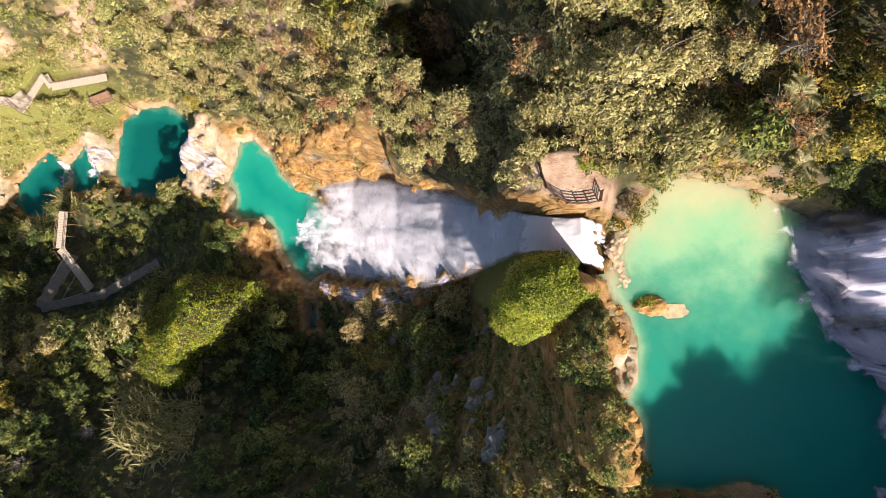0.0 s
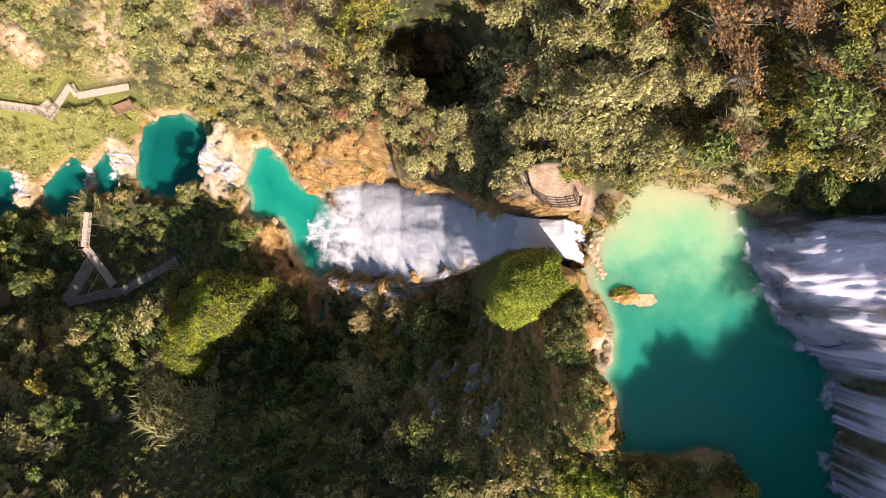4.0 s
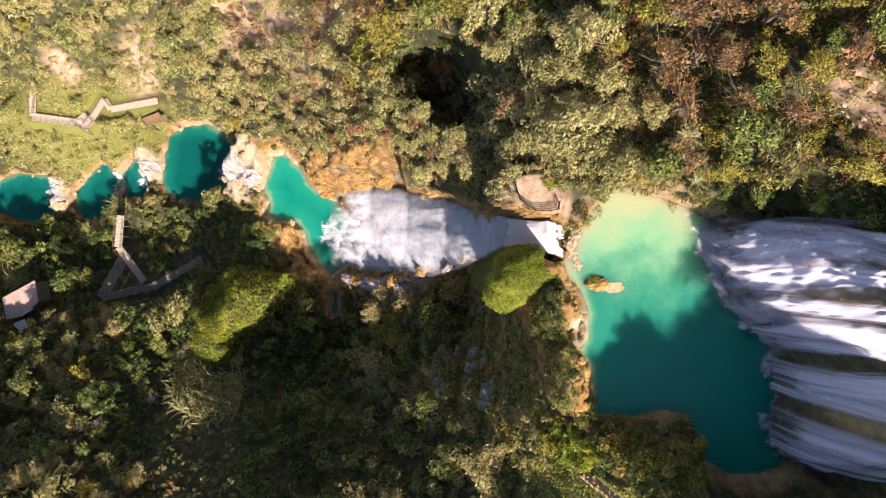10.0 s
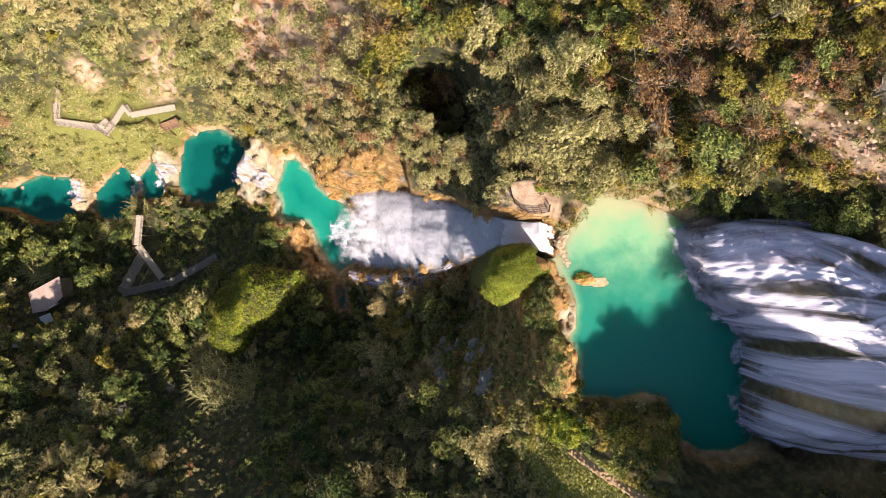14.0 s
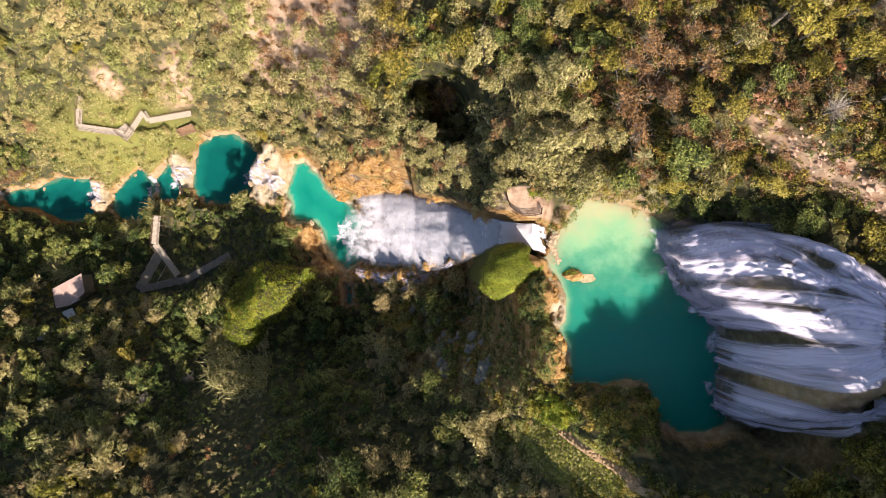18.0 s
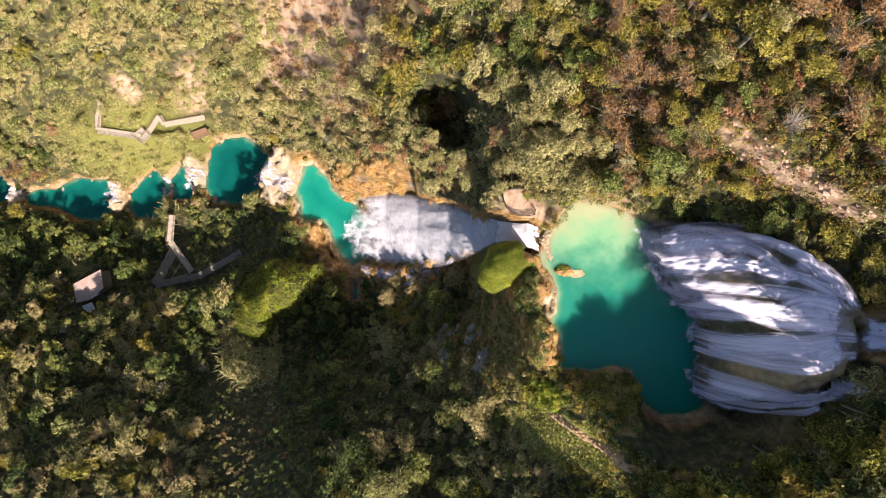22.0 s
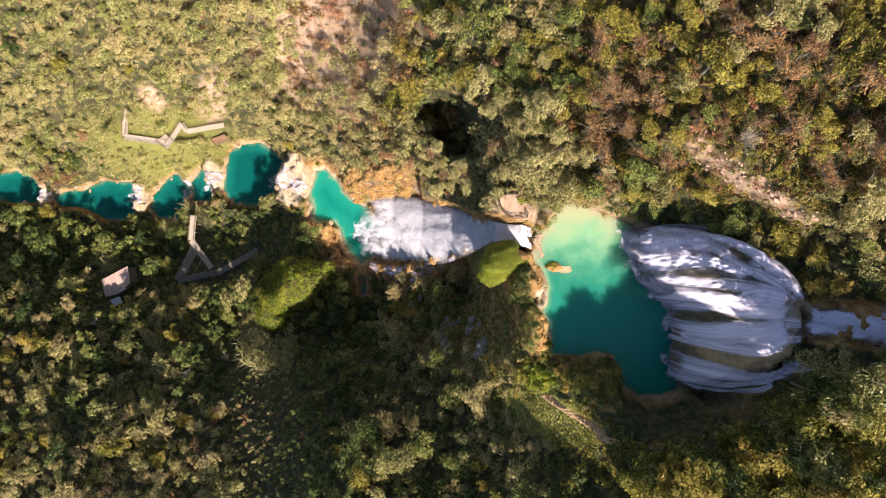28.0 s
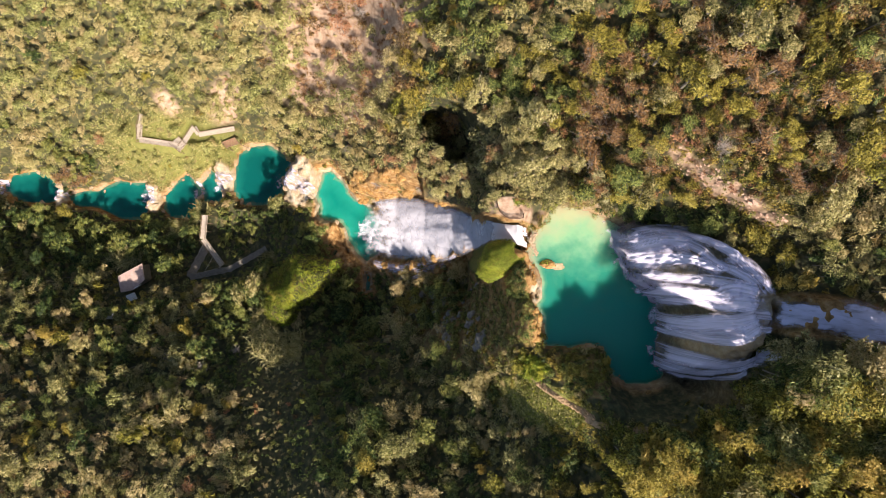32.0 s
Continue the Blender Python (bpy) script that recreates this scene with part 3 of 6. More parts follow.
def net_lines(marks, reach):
    """Grid lines: marks are (from, to, pitch), then ever wider out to the reach."""
    core = np.unique(np.concatenate([np.arange(a, e, p) for a, e, p in marks]))
    grow = marks[0][2] * 1.35 ** np.arange(1, 32)
    lo, hi = core[0] - np.cumsum(grow), core[-1] + np.cumsum(grow)
    return np.concatenate([lo[lo > -reach][::-1], core, hi[hi < reach]])


def mesh_from(name, verts, faces, mats, uv=None, attrs=None, smooth=False):
    """A mesh from arrays; faces are all of one size."""
    verts, faces = np.asarray(verts, np.float32), np.asarray(faces, np.int32)
    me = bpy.data.meshes.new(name)
    nf, k = faces.shape
    me.vertices.add(len(verts))
    me.vertices.foreach_set("co", verts.ravel())
    me.loops.add(nf * k)
    me.loops.foreach_set("vertex_index", faces.ravel())
    me.polygons.add(nf)
    me.polygons.foreach_set("loop_start", np.arange(0, nf * k, k, dtype=np.int32))
    me.polygons.foreach_set("use_smooth", np.full(nf, smooth))
    me.update(calc_edges=True)
    for m in mats:
        me.materials.append(m)
    if uv is not None:
        lay = me.uv_layers.new(name="UVMap")
        lay.data.foreach_set("uv", np.asarray(uv, np.float32)[faces.ravel()].ravel())
    for key, val in (attrs or {}).items():
        a = me.attributes.new(key, "FLOAT", "POINT")
        a.data.foreach_set("value", np.asarray(val, np.float32))
    return me


def grid_faces(nx, ny):
    i = np.arange(nx * ny).reshape(ny, nx)
    return np.stack([i[:-1, :-1], i[:-1, 1:], i[1:, 1:], i[1:, :-1]], -1).reshape(-1, 4)


gx = net_lines([(-155, -46, 0.75), (-46, 60, 0.36), (60, 90, 0.8)], 2500)
gy = net_lines([(-62, -34, 0.8), (-34, 34, 0.36), (34, 68, 0.8)], 2500)
GX, GY = np.meshgrid(gx, gy)
GZ, ROCK, PALE = ground(GX, GY, True)
S_, Z_, WET = fan(GX, GY)
SLAB = step(2.6, 1.5, line_distance([(46.5, -20.2), (49.0, -19.6), (50.8, -17.6), (52.1, -14.4), (52.6, -11.0)], GX, GY)[0] + 0.5 * fbm(GX, GY, 1.6, 65))
WET = WET * step(0.10, 0.35, S_) * 0.95 * (1 - SLAB)
PALE = np.maximum(PALE, 0.55 * SLAB)
GRASS = step(16, 8, np.hypot((GX + 92) / 1.9, GY - 29)) + step(6.0, 4.6, np.hypot((GX - 18.8) / 1.7, (GY + 36))) + 0.8 * step(1.0, 0.8, np.minimum(mound(GX, GY, *MOUNDS[0])[1], mound(GX, GY, *MOUNDS[6])[1]))
SOIL = (step(2.8, 1.5, edge_distance(PAD, GX, GY)) * (GY < 8.5) + step(3.4, 1.2, np.hypot(GX + 90.5, (GY - 43) * 0.7)) + 0.9 * step(6, 3, np.hypot((GX + 72) / 1.5, GY - 44 - 0.5 * (GX + 72)))
        + 1.0 * step(1.3, 0.7, line_distance(DIRT, GX, GY)[0] / np.interp(line_distance(DIRT, GX, GY)[1], range(6), [0.7, 1.0, 0.45, 1.15, 0.9, 0.4]) * (1 + 0.9 * fbm(GX, GY, 1.6, 61)) + 0.7 * np.abs(fbm(GX, GY, 0.9, 63))) + 0.7 * step(2.6, 0.8, np.abs(edge_distance(POOLS["pool_upper"][1], GX, GY))) * (GY > 3) + 0.85 * step(24, 14, np.hypot((GX + 30) / 1.2, GY - 52)))
me = mesh_from("ground", np.stack([GX, GY, GZ], -1).reshape(-1, 3), grid_faces(len(gx), len(gy)), [GROUND],
               attrs={"wet": WET.ravel(), "rock": np.clip(ROCK, 0, 1).ravel(), "pale": PALE.ravel(), "grass": np.clip(GRASS, 0, 1).ravel(), "soil": np.clip(SOIL, 0, 1).ravel()}, smooth=True)
tagged(new("ground", me), "steep gorge slopes of leaf litter and orange tufa rock", "ground", kind="structure")

# ---------------------------------------------------------------- water
for name, (level, poly) in POOLS.items():
    xs, ys = np.array([p[0] for p in poly]), np.array([p[1] for p in poly])
    px, py = np.arange(xs.min() - 2, xs.max() + 2.5, 0.5), np.arange(ys.min() - 2, ys.max() + 2.5, 0.5)
    X, Y = np.meshgrid(px, py)
    E = edge_distance(poly, X, Y)
    f = grid_faces(len(px), len(py))
    f = f[(E.ravel()[f] < (0.6 if name == "pool_upper" else 1.6)).any(1)]
    depth = np.clip(-E / 10.0, 0, 1)
    if name == "pool_upper":
        depth = np.clip((7.5 - Y + 0.10 * (X - 26)) / 29.0, 0.02, 1) * np.sqrt(np.clip(-E / 1.6, 0.05, 1))
    me = mesh_from(name, np.stack([X, Y, np.full(X.shape, level)], -1).reshape(-1, 3), f,
                   [WATER_UP if name == "pool_upper" else WATER_MID if name == "pool_mid" else WATER_LOW], attrs={"depth": depth.ravel()}, smooth=True)
    tagged(new("water", me), "clear turquoise pool below a waterfall", "pool", kind="structure")


def sheet(name, at, nu, nv, lift, mat, rough=0.0, seed=0):
    """A sheet of water: at(u, v) gives places, texture lengths and thickness for u across and v along, both 0 to 1."""
    U, V = np.meshgrid(np.linspace(0, 1, nu), np.linspace(0, 1, nv))
    X, Y, Z, uu, vv, thick = at(U, V)
    Z = Z + lift + rough * fbm(uu + 50, vv * 0.4 + 50, 2.5, seed + 101)
    return mesh_from(name, np.stack([X, Y, Z], -1).reshape(-1, 3), grid_faces(nu, nv), [mat],
                     uv=np.stack([uu, vv], -1).reshape(-1, 2), attrs={"thick": thick.ravel()}, smooth=True)


def fall_at(spread, top=0.0, foot=1.0, over=1.0):
    def at(U, V):
        k = (top + (foot - top) * V) * (len(FALL) - 1)
        q = [np.interp(k, range(len(FALL)), [f[j] for f in FALL]) for j in range(4)]
        w = (U - 0.5) * 2 * q[3] * spread
        w = np.where(w < 0, w * (1 - 0.16 * step(0.3, 0.6, V)), w)
        bulge = np.clip(1 - (2 * U - 1) ** 2, 0, 1)
        ragged = 0.35 * fbm(k * 3 + 20, U * 6 + 20, 1.0, 303)
        thick = np.clip(bulge * 2.6 + ragged, 0, 1) * step(1.0, 0.80, V + 0.16 * fbm(q[1] + w, k * 6, 2.2, 311) + 0.08 * fbm(q[1] + w, k * 6, 0.8, 312)) * step(0.0, 0.07, V - 0.025 + 0.05 * fbm(k * 9 + 5, U * 11 + 5, 1.0, 307) + 0.02 * fbm(k * 30 + 5, U * 40 + 5, 1.0, 309))
        lip = np.clip(0.14 - V, 0, 0.14) / 0.14
        thick = np.clip(thick - lip * 0.45 * np.clip(0.45 + fbm(U * 13 + 3, k * 1.5 + 3, 1.0, 313), 0, 1), 0, 1)
        return q[0], q[1] + w, q[2] + bulge * over * np.clip(V * 2, 0, 1), w, k * 6.0, thick
    return at


def draped(path, half, lift_to=None):
    """Water that runs down the ground along a path; half: half widths along it."""
    def at(U, V):
        k = V * (len(path) - 1)
        n = range(len(path))
        X, Y = np.interp(k, n, [p[0] for p in path]), np.interp(k, n, [p[1] for p in path])
        w = (U - 0.5) * 2 * np.interp(k, n, half)
        kk = np.clip(k, 0.001, len(path) - 1.001).astype(int)
        dx = np.array([path[c + 1][0] - path[c][0] for c in range(len(path) - 1)])[kk]
        dy = np.array([path[c + 1][1] - path[c][1] for c in range(len(path) - 1)])[kk]
        m = np.hypot(dx, dy)
        X, Y = X - dy / m * w, Y + dx / m * w
        thick = np.clip((1 - (2 * U - 1) ** 2) * 2.2 + 0.5 * fbm(X, Y, 1.5, 401), 0, 1) * step(1.0, 0.85, V) * step(0, 0.06, V)
        return X, Y, np.maximum(ground(X, Y), water_level(X, Y, 0) - 0.6), w, k * 4, thick
    return at


def water_thing(name, label, pieces):
    base = tagged(new(name), label, "waterfall")
    for part_name, me in pieces:
        new(part_name, me).parent = base
    return base


water_thing("waterfall", "broad white waterfall spreading down the gorge", [
    ("water_sheet", sheet("water_sheet", fall_at(1.0), 80, 200, 0.3, FOAM_MID, 0.22, 2)),
    ("spray_sheet", sheet("spray_sheet", fall_at(1.08, 0.30, 1.0, 1.25), 60, 110, 0.75, SPRAY, 0.45, 7)),
    ("spray_sheet", sheet("spray_sheet", fall_at(1.10, 0.48, 1.03, 1.6), 50, 80, 0.8, SPRAY_THIN, 0.3, 13)),
])


def foam_patch(cx, cy, rx, ry, level, seed):
    """Foam that boils up where falling water meets a pool."""
    U, V = np.meshgrid(np.linspace(-1.3, 1.3, 40), np.linspace(-1.3, 1.3, 40))
    X, Y = cx + rx * U, cy + ry * V
    q = np.hypot(U, V) + 0.5 * fbm(X, Y, 2.4, 621 + seed) + 0.3 * fbm(X, Y, 0.8, 641 + seed)
    thick = step(1.15, 0.1, q)
    Z = level + 0.1 + 0.45 * thick * (0.6 + np.abs(fbm(X, Y, 1.2, 661 + seed)))
    return mesh_from("foam", np.stack([X, Y, Z], -1).reshape(-1, 3), grid_faces(40, 40), [FOAM_SPLASH], uv=np.stack([X, Y], -1).reshape(-1, 2), attrs={"thick": thick.ravel()}, smooth=True)




def fan_at(a, b, s0, s1, s_mid=None):
    def at(U, V):
        s = s0 + (s1 - s0) * V
        top = np.interp(s, FAN_TOP_S, FAN_TOP_DEG) - 1 if a < 130 else a
        deg = top + (b - top) * U
        R = fan_r(deg)
        r = s * R
        # the water leaves the rim over a width of some metres
        rim = (1 - V) ** 2 * np.interp(deg, [85, 130, 180, 230], [0.3, 1.4, -0.6, -4.2])
        X, Y = CREST[0] + r * np.cos(np.radians(deg)), CREST[1] + r * np.sin(np.radians(deg)) + rim
        thick = np.clip((1 - (2 * U - 1) ** 2) * 2.2 + 0.5 * fbm(X, Y, 2.0, 411), 0, 1) * step(1.0, 0.9, V + 0.1 * fbm(X, Y, 1.5, 413)) * step(0, 0.05, V)
        thick = thick * (1 - 0.35 * step(0.1, 0.5, fbm(X, Y, 1.6, 419)))
        # bare windows of wet rock between the veils
        thick = thick * (0.28 + 0.72 * step(-0.30, 0.02, fbm(r * 0.5 + 9, (deg - 85) * 0.22 + 9, 3.0, 417)))
        for wx, wy, wr, wt in ((46.0, -2.3, 2.0, 1.0), (43.6, -1.6, 1.6, 0.7), (39.8, -5.8, 1.5, 0.8), (42.0, -6.0, 1.6, 0.7), (46.2, -6.8, 1.3, 0.9), (45.3, -13.4, 1.6, 1.0), (44.0, -14.2, 1.4, 1.0), (45.5, -20.5, 2.2, 1.0), (48.0, -20.0, 2.2, 1.0), (50.5, -17.6, 1.4, 1.0)):
            thick = thick * (1 - wt * step(1.0, 0.55, np.hypot(X - wx, Y - wy) / wr + 0.5 * fbm(X, Y, 1.5, 425)))
        bend = 1.6 * fbm(X, Y, 7.0, 421) + 0.5 * fbm(X, Y, 2.5, 423)
        return X, Y, fan(X, Y)[1], (deg - a) * 0.24 + bend, V * 26, thick
    return at


def flat_splash(name, a, b, s0, s1, level):
    """Foam that boils on the pool along the foot of the fan."""
    U, V = np.meshgrid(np.linspace(0, 1, 110), np.linspace(0, 1, 16))
    deg = a + (b - a) * U
    r = (s0 + (s1 - s0) * V) * fan_r(deg)
    X, Y = CREST[0] + r * np.cos(np.radians(deg)), CREST[1] + r * np.sin(np.radians(deg))
    thick = step(0.85, 0.2, V + 0.45 * fbm(X, Y, 2.5, 601) + 0.25 * fbm(X, Y, 0.9, 603)) * np.clip(0.75 + 0.5 * fbm(X, Y, 5, 605), 0, 1)
    Z = level + 0.5 * (1 - V) + 0.25 * np.abs(fbm(X, Y, 1.2, 611))
    return mesh_from(name, np.stack([X, Y, Z], -1).reshape(-1, 3), grid_faces(110, 16), [FOAM_SPLASH], uv=np.stack([X, Y], -1).reshape(-1, 2), attrs={"thick": thick.ravel()}, smooth=True)


def glide(path, half, k):
    """Places and half widths along a smooth line through the given points."""
    p = np.array([(*a, h) for a, h in zip(path, half)], float)
    p = np.vstack([2 * p[0] - p[1], p, 2 * p[-1] - p[-2]])
    i = np.clip(k.astype(int), 0, len(path) - 2)
    f = (k - i)[..., None]
    a, b, c, d = p[i], p[i + 1], p[i + 2], p[i + 3]
    return 0.5 * (2 * b + (c - a) * f + (2 * a - 5 * b + 4 * c - d) * f ** 2 + (3 * b - a - 3 * c + d) * f ** 3)


def strand(path, half, dense=1.0):
    """One strand of white water that runs down the rock and frays along its edges."""
    def at(U, V):
        k = V * (len(path) - 1) * 0.9999
        q, e = glide(path, half, k), glide(path, half, np.clip(k + 0.03, 0, (len(path) - 1) * 0.9999))
        dx, dy = e[..., 0] - q[..., 0] + 1e-6, e[..., 1] - q[..., 1]
        m = np.hypot(dx, dy)
        w = (U - 0.5) * 3.8 * q[..., 2]
        X, Y = q[..., 0] - dy / m * w, q[..., 1] + dx / m * w
        edge = np.clip((1 - np.abs(2 * U - 1)) ** 0.8 * 1.25 * (1 + 0.5 * fbm(w * 2.6 + path[0][0], V * 3, 1.0, 441)), 0, 1)
        thick = edge * dense * step(1.03, 0.93, V + 0.08 * fbm(X, Y, 1.1, 443)) * step(0, 0.12, V)
        Z = np.maximum.reduce([ground(X + a, Y + b) for a in (-0.4, 0.4) for b in (-0.4, 0.4)])
        return X, Y, np.maximum(Z, water_level(X, Y, 0) - 0.3), w + path[0][1] * 3, V * 30, thick
    return at


STRANDS = [
    ([(52.6, -8.8), (49.6, -5.2), (47.1, -1.8), (43.9, 0.5), (40.2, 1.6), (34.6, 0.4)], [0.5, 0.6, 0.7, 0.8, 1.1, 1.6]),
    ([(52.0, -9.0), (48.1, -5.9), (45.2, -3.9), (42.4, -1.0), (38.8, -0.3), (34.4, -2.2)], [0.6, 0.7, 0.6, 0.8, 1.4, 2.0]),
    ([(47.6, -5.2), (45.0, -5.2), (42.2, -3.8), (39.0, -3.6), (35.4, -4.6)], [0.3, 0.5, 0.7, 1.1, 1.5]),
    ([(51.6, -9.6), (47.4, -8.0), (44.0, -7.4), (40.5, -7.4), (37.0, -7.0)], [0.6, 0.9, 0.7, 0.6, 0.8]),
    ([(51.6, -10.2), (47.4, -9.0), (45.1, -10.2), (42.3, -10.1), (39.2, -10.4)], [0.9, 1.4, 1.1, 1.0, 1.4]),
    ([(51.4, -11.6), (48.0, -11.2), (46.2, -11.9), (44.1, -11.6), (41.2, -11.9)], [0.8, 1.3, 0.7, 0.5, 0.7]),
    ([(51.4, -12.9), (48.9, -14.4), (46.8, -15.3), (44.9, -16.5), (42.4, -17.0)], [0.9, 1.5, 1.3, 1.0, 1.4]),
    ([(51.6, -14.0), (49.0, -16.9), (46.5, -18.2), (44.8, -18.5), (42.2, -18.4)], [0.6, 0.9, 0.8, 0.7, 1.0]),
    ([(56.0, -19.2), (52.4, -21.4), (49.2, -22.9), (45.5, -23.2), (42.0, -23.6)], [0.4, 0.8, 1.1, 1.3, 1.7]),
    ([(53.6, -21.4), (50.6, -23.6), (47.6, -25.2), (45.0, -25.6), (42.4, -25.8)], [0.3, 0.6, 0.8, 0.9, 1.1]),
    ([(52.4, -22.8), (50.6, -25.6), (48.2, -27.0), (45.6, -27.4), (43.4, -27.4)], [0.2, 0.4, 0.5, 0.5, 0.6]),
]

water_thing("waterfall", "fan-shaped waterfall in veils over a tan tufa dome", [
    ("water_veil", sheet("water_veil", fan_at(122, 170, 0.08, 1.06), 80, 100, 0.75, FOAM_UP, 0.08, 3)),
    ("water_veil", sheet("water_veil", fan_at(164, 191, 0.06, 1.10), 50, 90, 0.85, FOAM_UP, 0.08, 4)),
    ("water_veil", sheet("water_veil", fan_at(186, 217, 0.06, 1.05), 60, 90, 0.8, FOAM_UP, 0.08, 5)),
] + [("water_strand", sheet("water_strand", strand(path, half), 28, 84, 0.55 + 0.03 * k, FOAM_STRAND, 0.06, 20 + k)) for k, (path, half) in enumerate(STRANDS)] + [
    ("splash", flat_splash("splash", 143, 218, 0.97, 1.32, 68.62)),
] + [("foam", foam_patch(cx, cy, rx, ry, 68.55, 20 + k)) for k, (cx, cy, rx, ry) in enumerate(((34.2, -0.6, 2.2, 3.4), (37.0, -6.4, 1.8, 3.0), (39.0, -10.6, 2.6, 2.0), (42.0, -16.6, 1.8, 3.2), (41.8, -23.6, 1.8, 2.2), (43.0, -26.2, 1.6, 1.6)))] + [
    ("splash", flat_splash("splash", 222, 240, 0.95, 1.2, 68.62)),
    ("spray_sheet", sheet("spray_sheet", fan_at(136, 186, 0.72, 1.16), 50, 30, 1.0, SPRAY_SHADE, 0.4, 8)),
])


def stream_at(U, V):
    k = V * 4
    X, Y = np.interp(k, range(5), [p[0] for p in STREAM]), np.interp(k, range(5), [p[1] for p in STREAM])
    Z = 94.0 + np.interp(k, range(5), [0, 2.2, 4.0, 5.2, 9.0])
    w = (U - 0.5) * 6.0 * (1 - 0.25 * np.sin(k * 3))
    return X, Y + w, Z, w, V * 60, np.clip((1 - (2 * U - 1) ** 2) * 1.6 + 0.7 * fbm(X, Y + w, 1.6, 431), 0, 1) * step(0, 0.05, V + 0.02 * fbm(X, Y + w, 1.2, 433))


water_thing("cascade", "thin white water trickling over orange tufa beside the fall", [
    ("water_strand", sheet("water_strand", strand(path, half, 0.55), 20, 80, 0.1, FOAM_STRAND, 0.05, 40 + k)) for k, (path, half) in enumerate([
        ([(2.0, -3.2), (-2.0, -6.6), (-6.5, -8.4), (-11.0, -9.4)], [0.4, 0.7, 0.8, 0.7]), ([(-4.0, -6.0), (-9.0, -7.8), (-14.0, -9.0), (-20.0, -8.6)], [0.5, 1.0, 1.1, 0.9]),
        ([(-10.0, -6.8), (-15.0, -8.2), (-20.5, -8.0), (-25.0, -7.2)], [0.6, 1.0, 1.2, 1.2]), ([(-7.0, -8.6), (-11.0, -11.0), (-16.0, -11.4)], [0.3, 0.5, 0.6])])])
for k, (cx, cy, rx, ry, level) in enumerate(((-27.0, 2.0, 4.6, 8.6, 4.5), (-59.6, 20.0, 3.4, 5.2, -12.0), (-82.0, 18.6, 2.4, 4.0, -14.0), (-90.6, 16.4, 1.8, 3.4, -17.0), (-110.2, 14.4, 2.6, 5.0, -19.0), (-142.4, 17.0, 2.2, 3.4, -21.0))):
    water_thing("foam", "white foam boiling at the foot of falling water", [("foam", foam_patch(cx, cy, rx, ry, level, k))])
tagged(new("water", sheet("stream", stream_at, 16, 140, 0.75, FOAM_STREAM, 0.3, 5)), "white water of a stream above the crest", "stream", kind="structure")
for path, half in (([(-43.0, 15.0), (-47.0, 17.0), (-52.0, 20.0), (-56.0, 22.5), (-59.0, 22.0)], [1.2, 3.2, 4.2, 5.0, 5.5]),
                   ([(-75.5, 20.0), (-78.0, 20.8), (-80.4, 20.2), (-83.0, 19.0)], [1.5, 3.2, 4.4, 4.4]),
                   ([(-86.8, 18.4), (-88.6, 17.6), (-90.8, 16.6)], [2.6, 3.4, 3.6]),
                   ([(-103.0, 15.5), (-105.5, 15.5), (-108.5, 15.0), (-110.5, 15.0)], [3.0, 4.5, 5.2, 5.4]),
                   ([(-137.0, 15.0), (-139.4, 15.8), (-142.4, 17.0)], [2.0, 3.0, 3.6]),
                   ([(-160.0, 18.5), (-164.0, 18.5), (-168.0, 18.0)], [3.0, 4.0, 4.0])):
    water_thing("cascade", "small white cascade over pale tufa between pools", [("water_sheet", sheet("water_sheet", draped(path, half), 44, 60, 0.75, FOAM_LOW, 0.9, 9))])

# ---------------------------------------------------------------- trees
rng = np.random.default_rng(7)


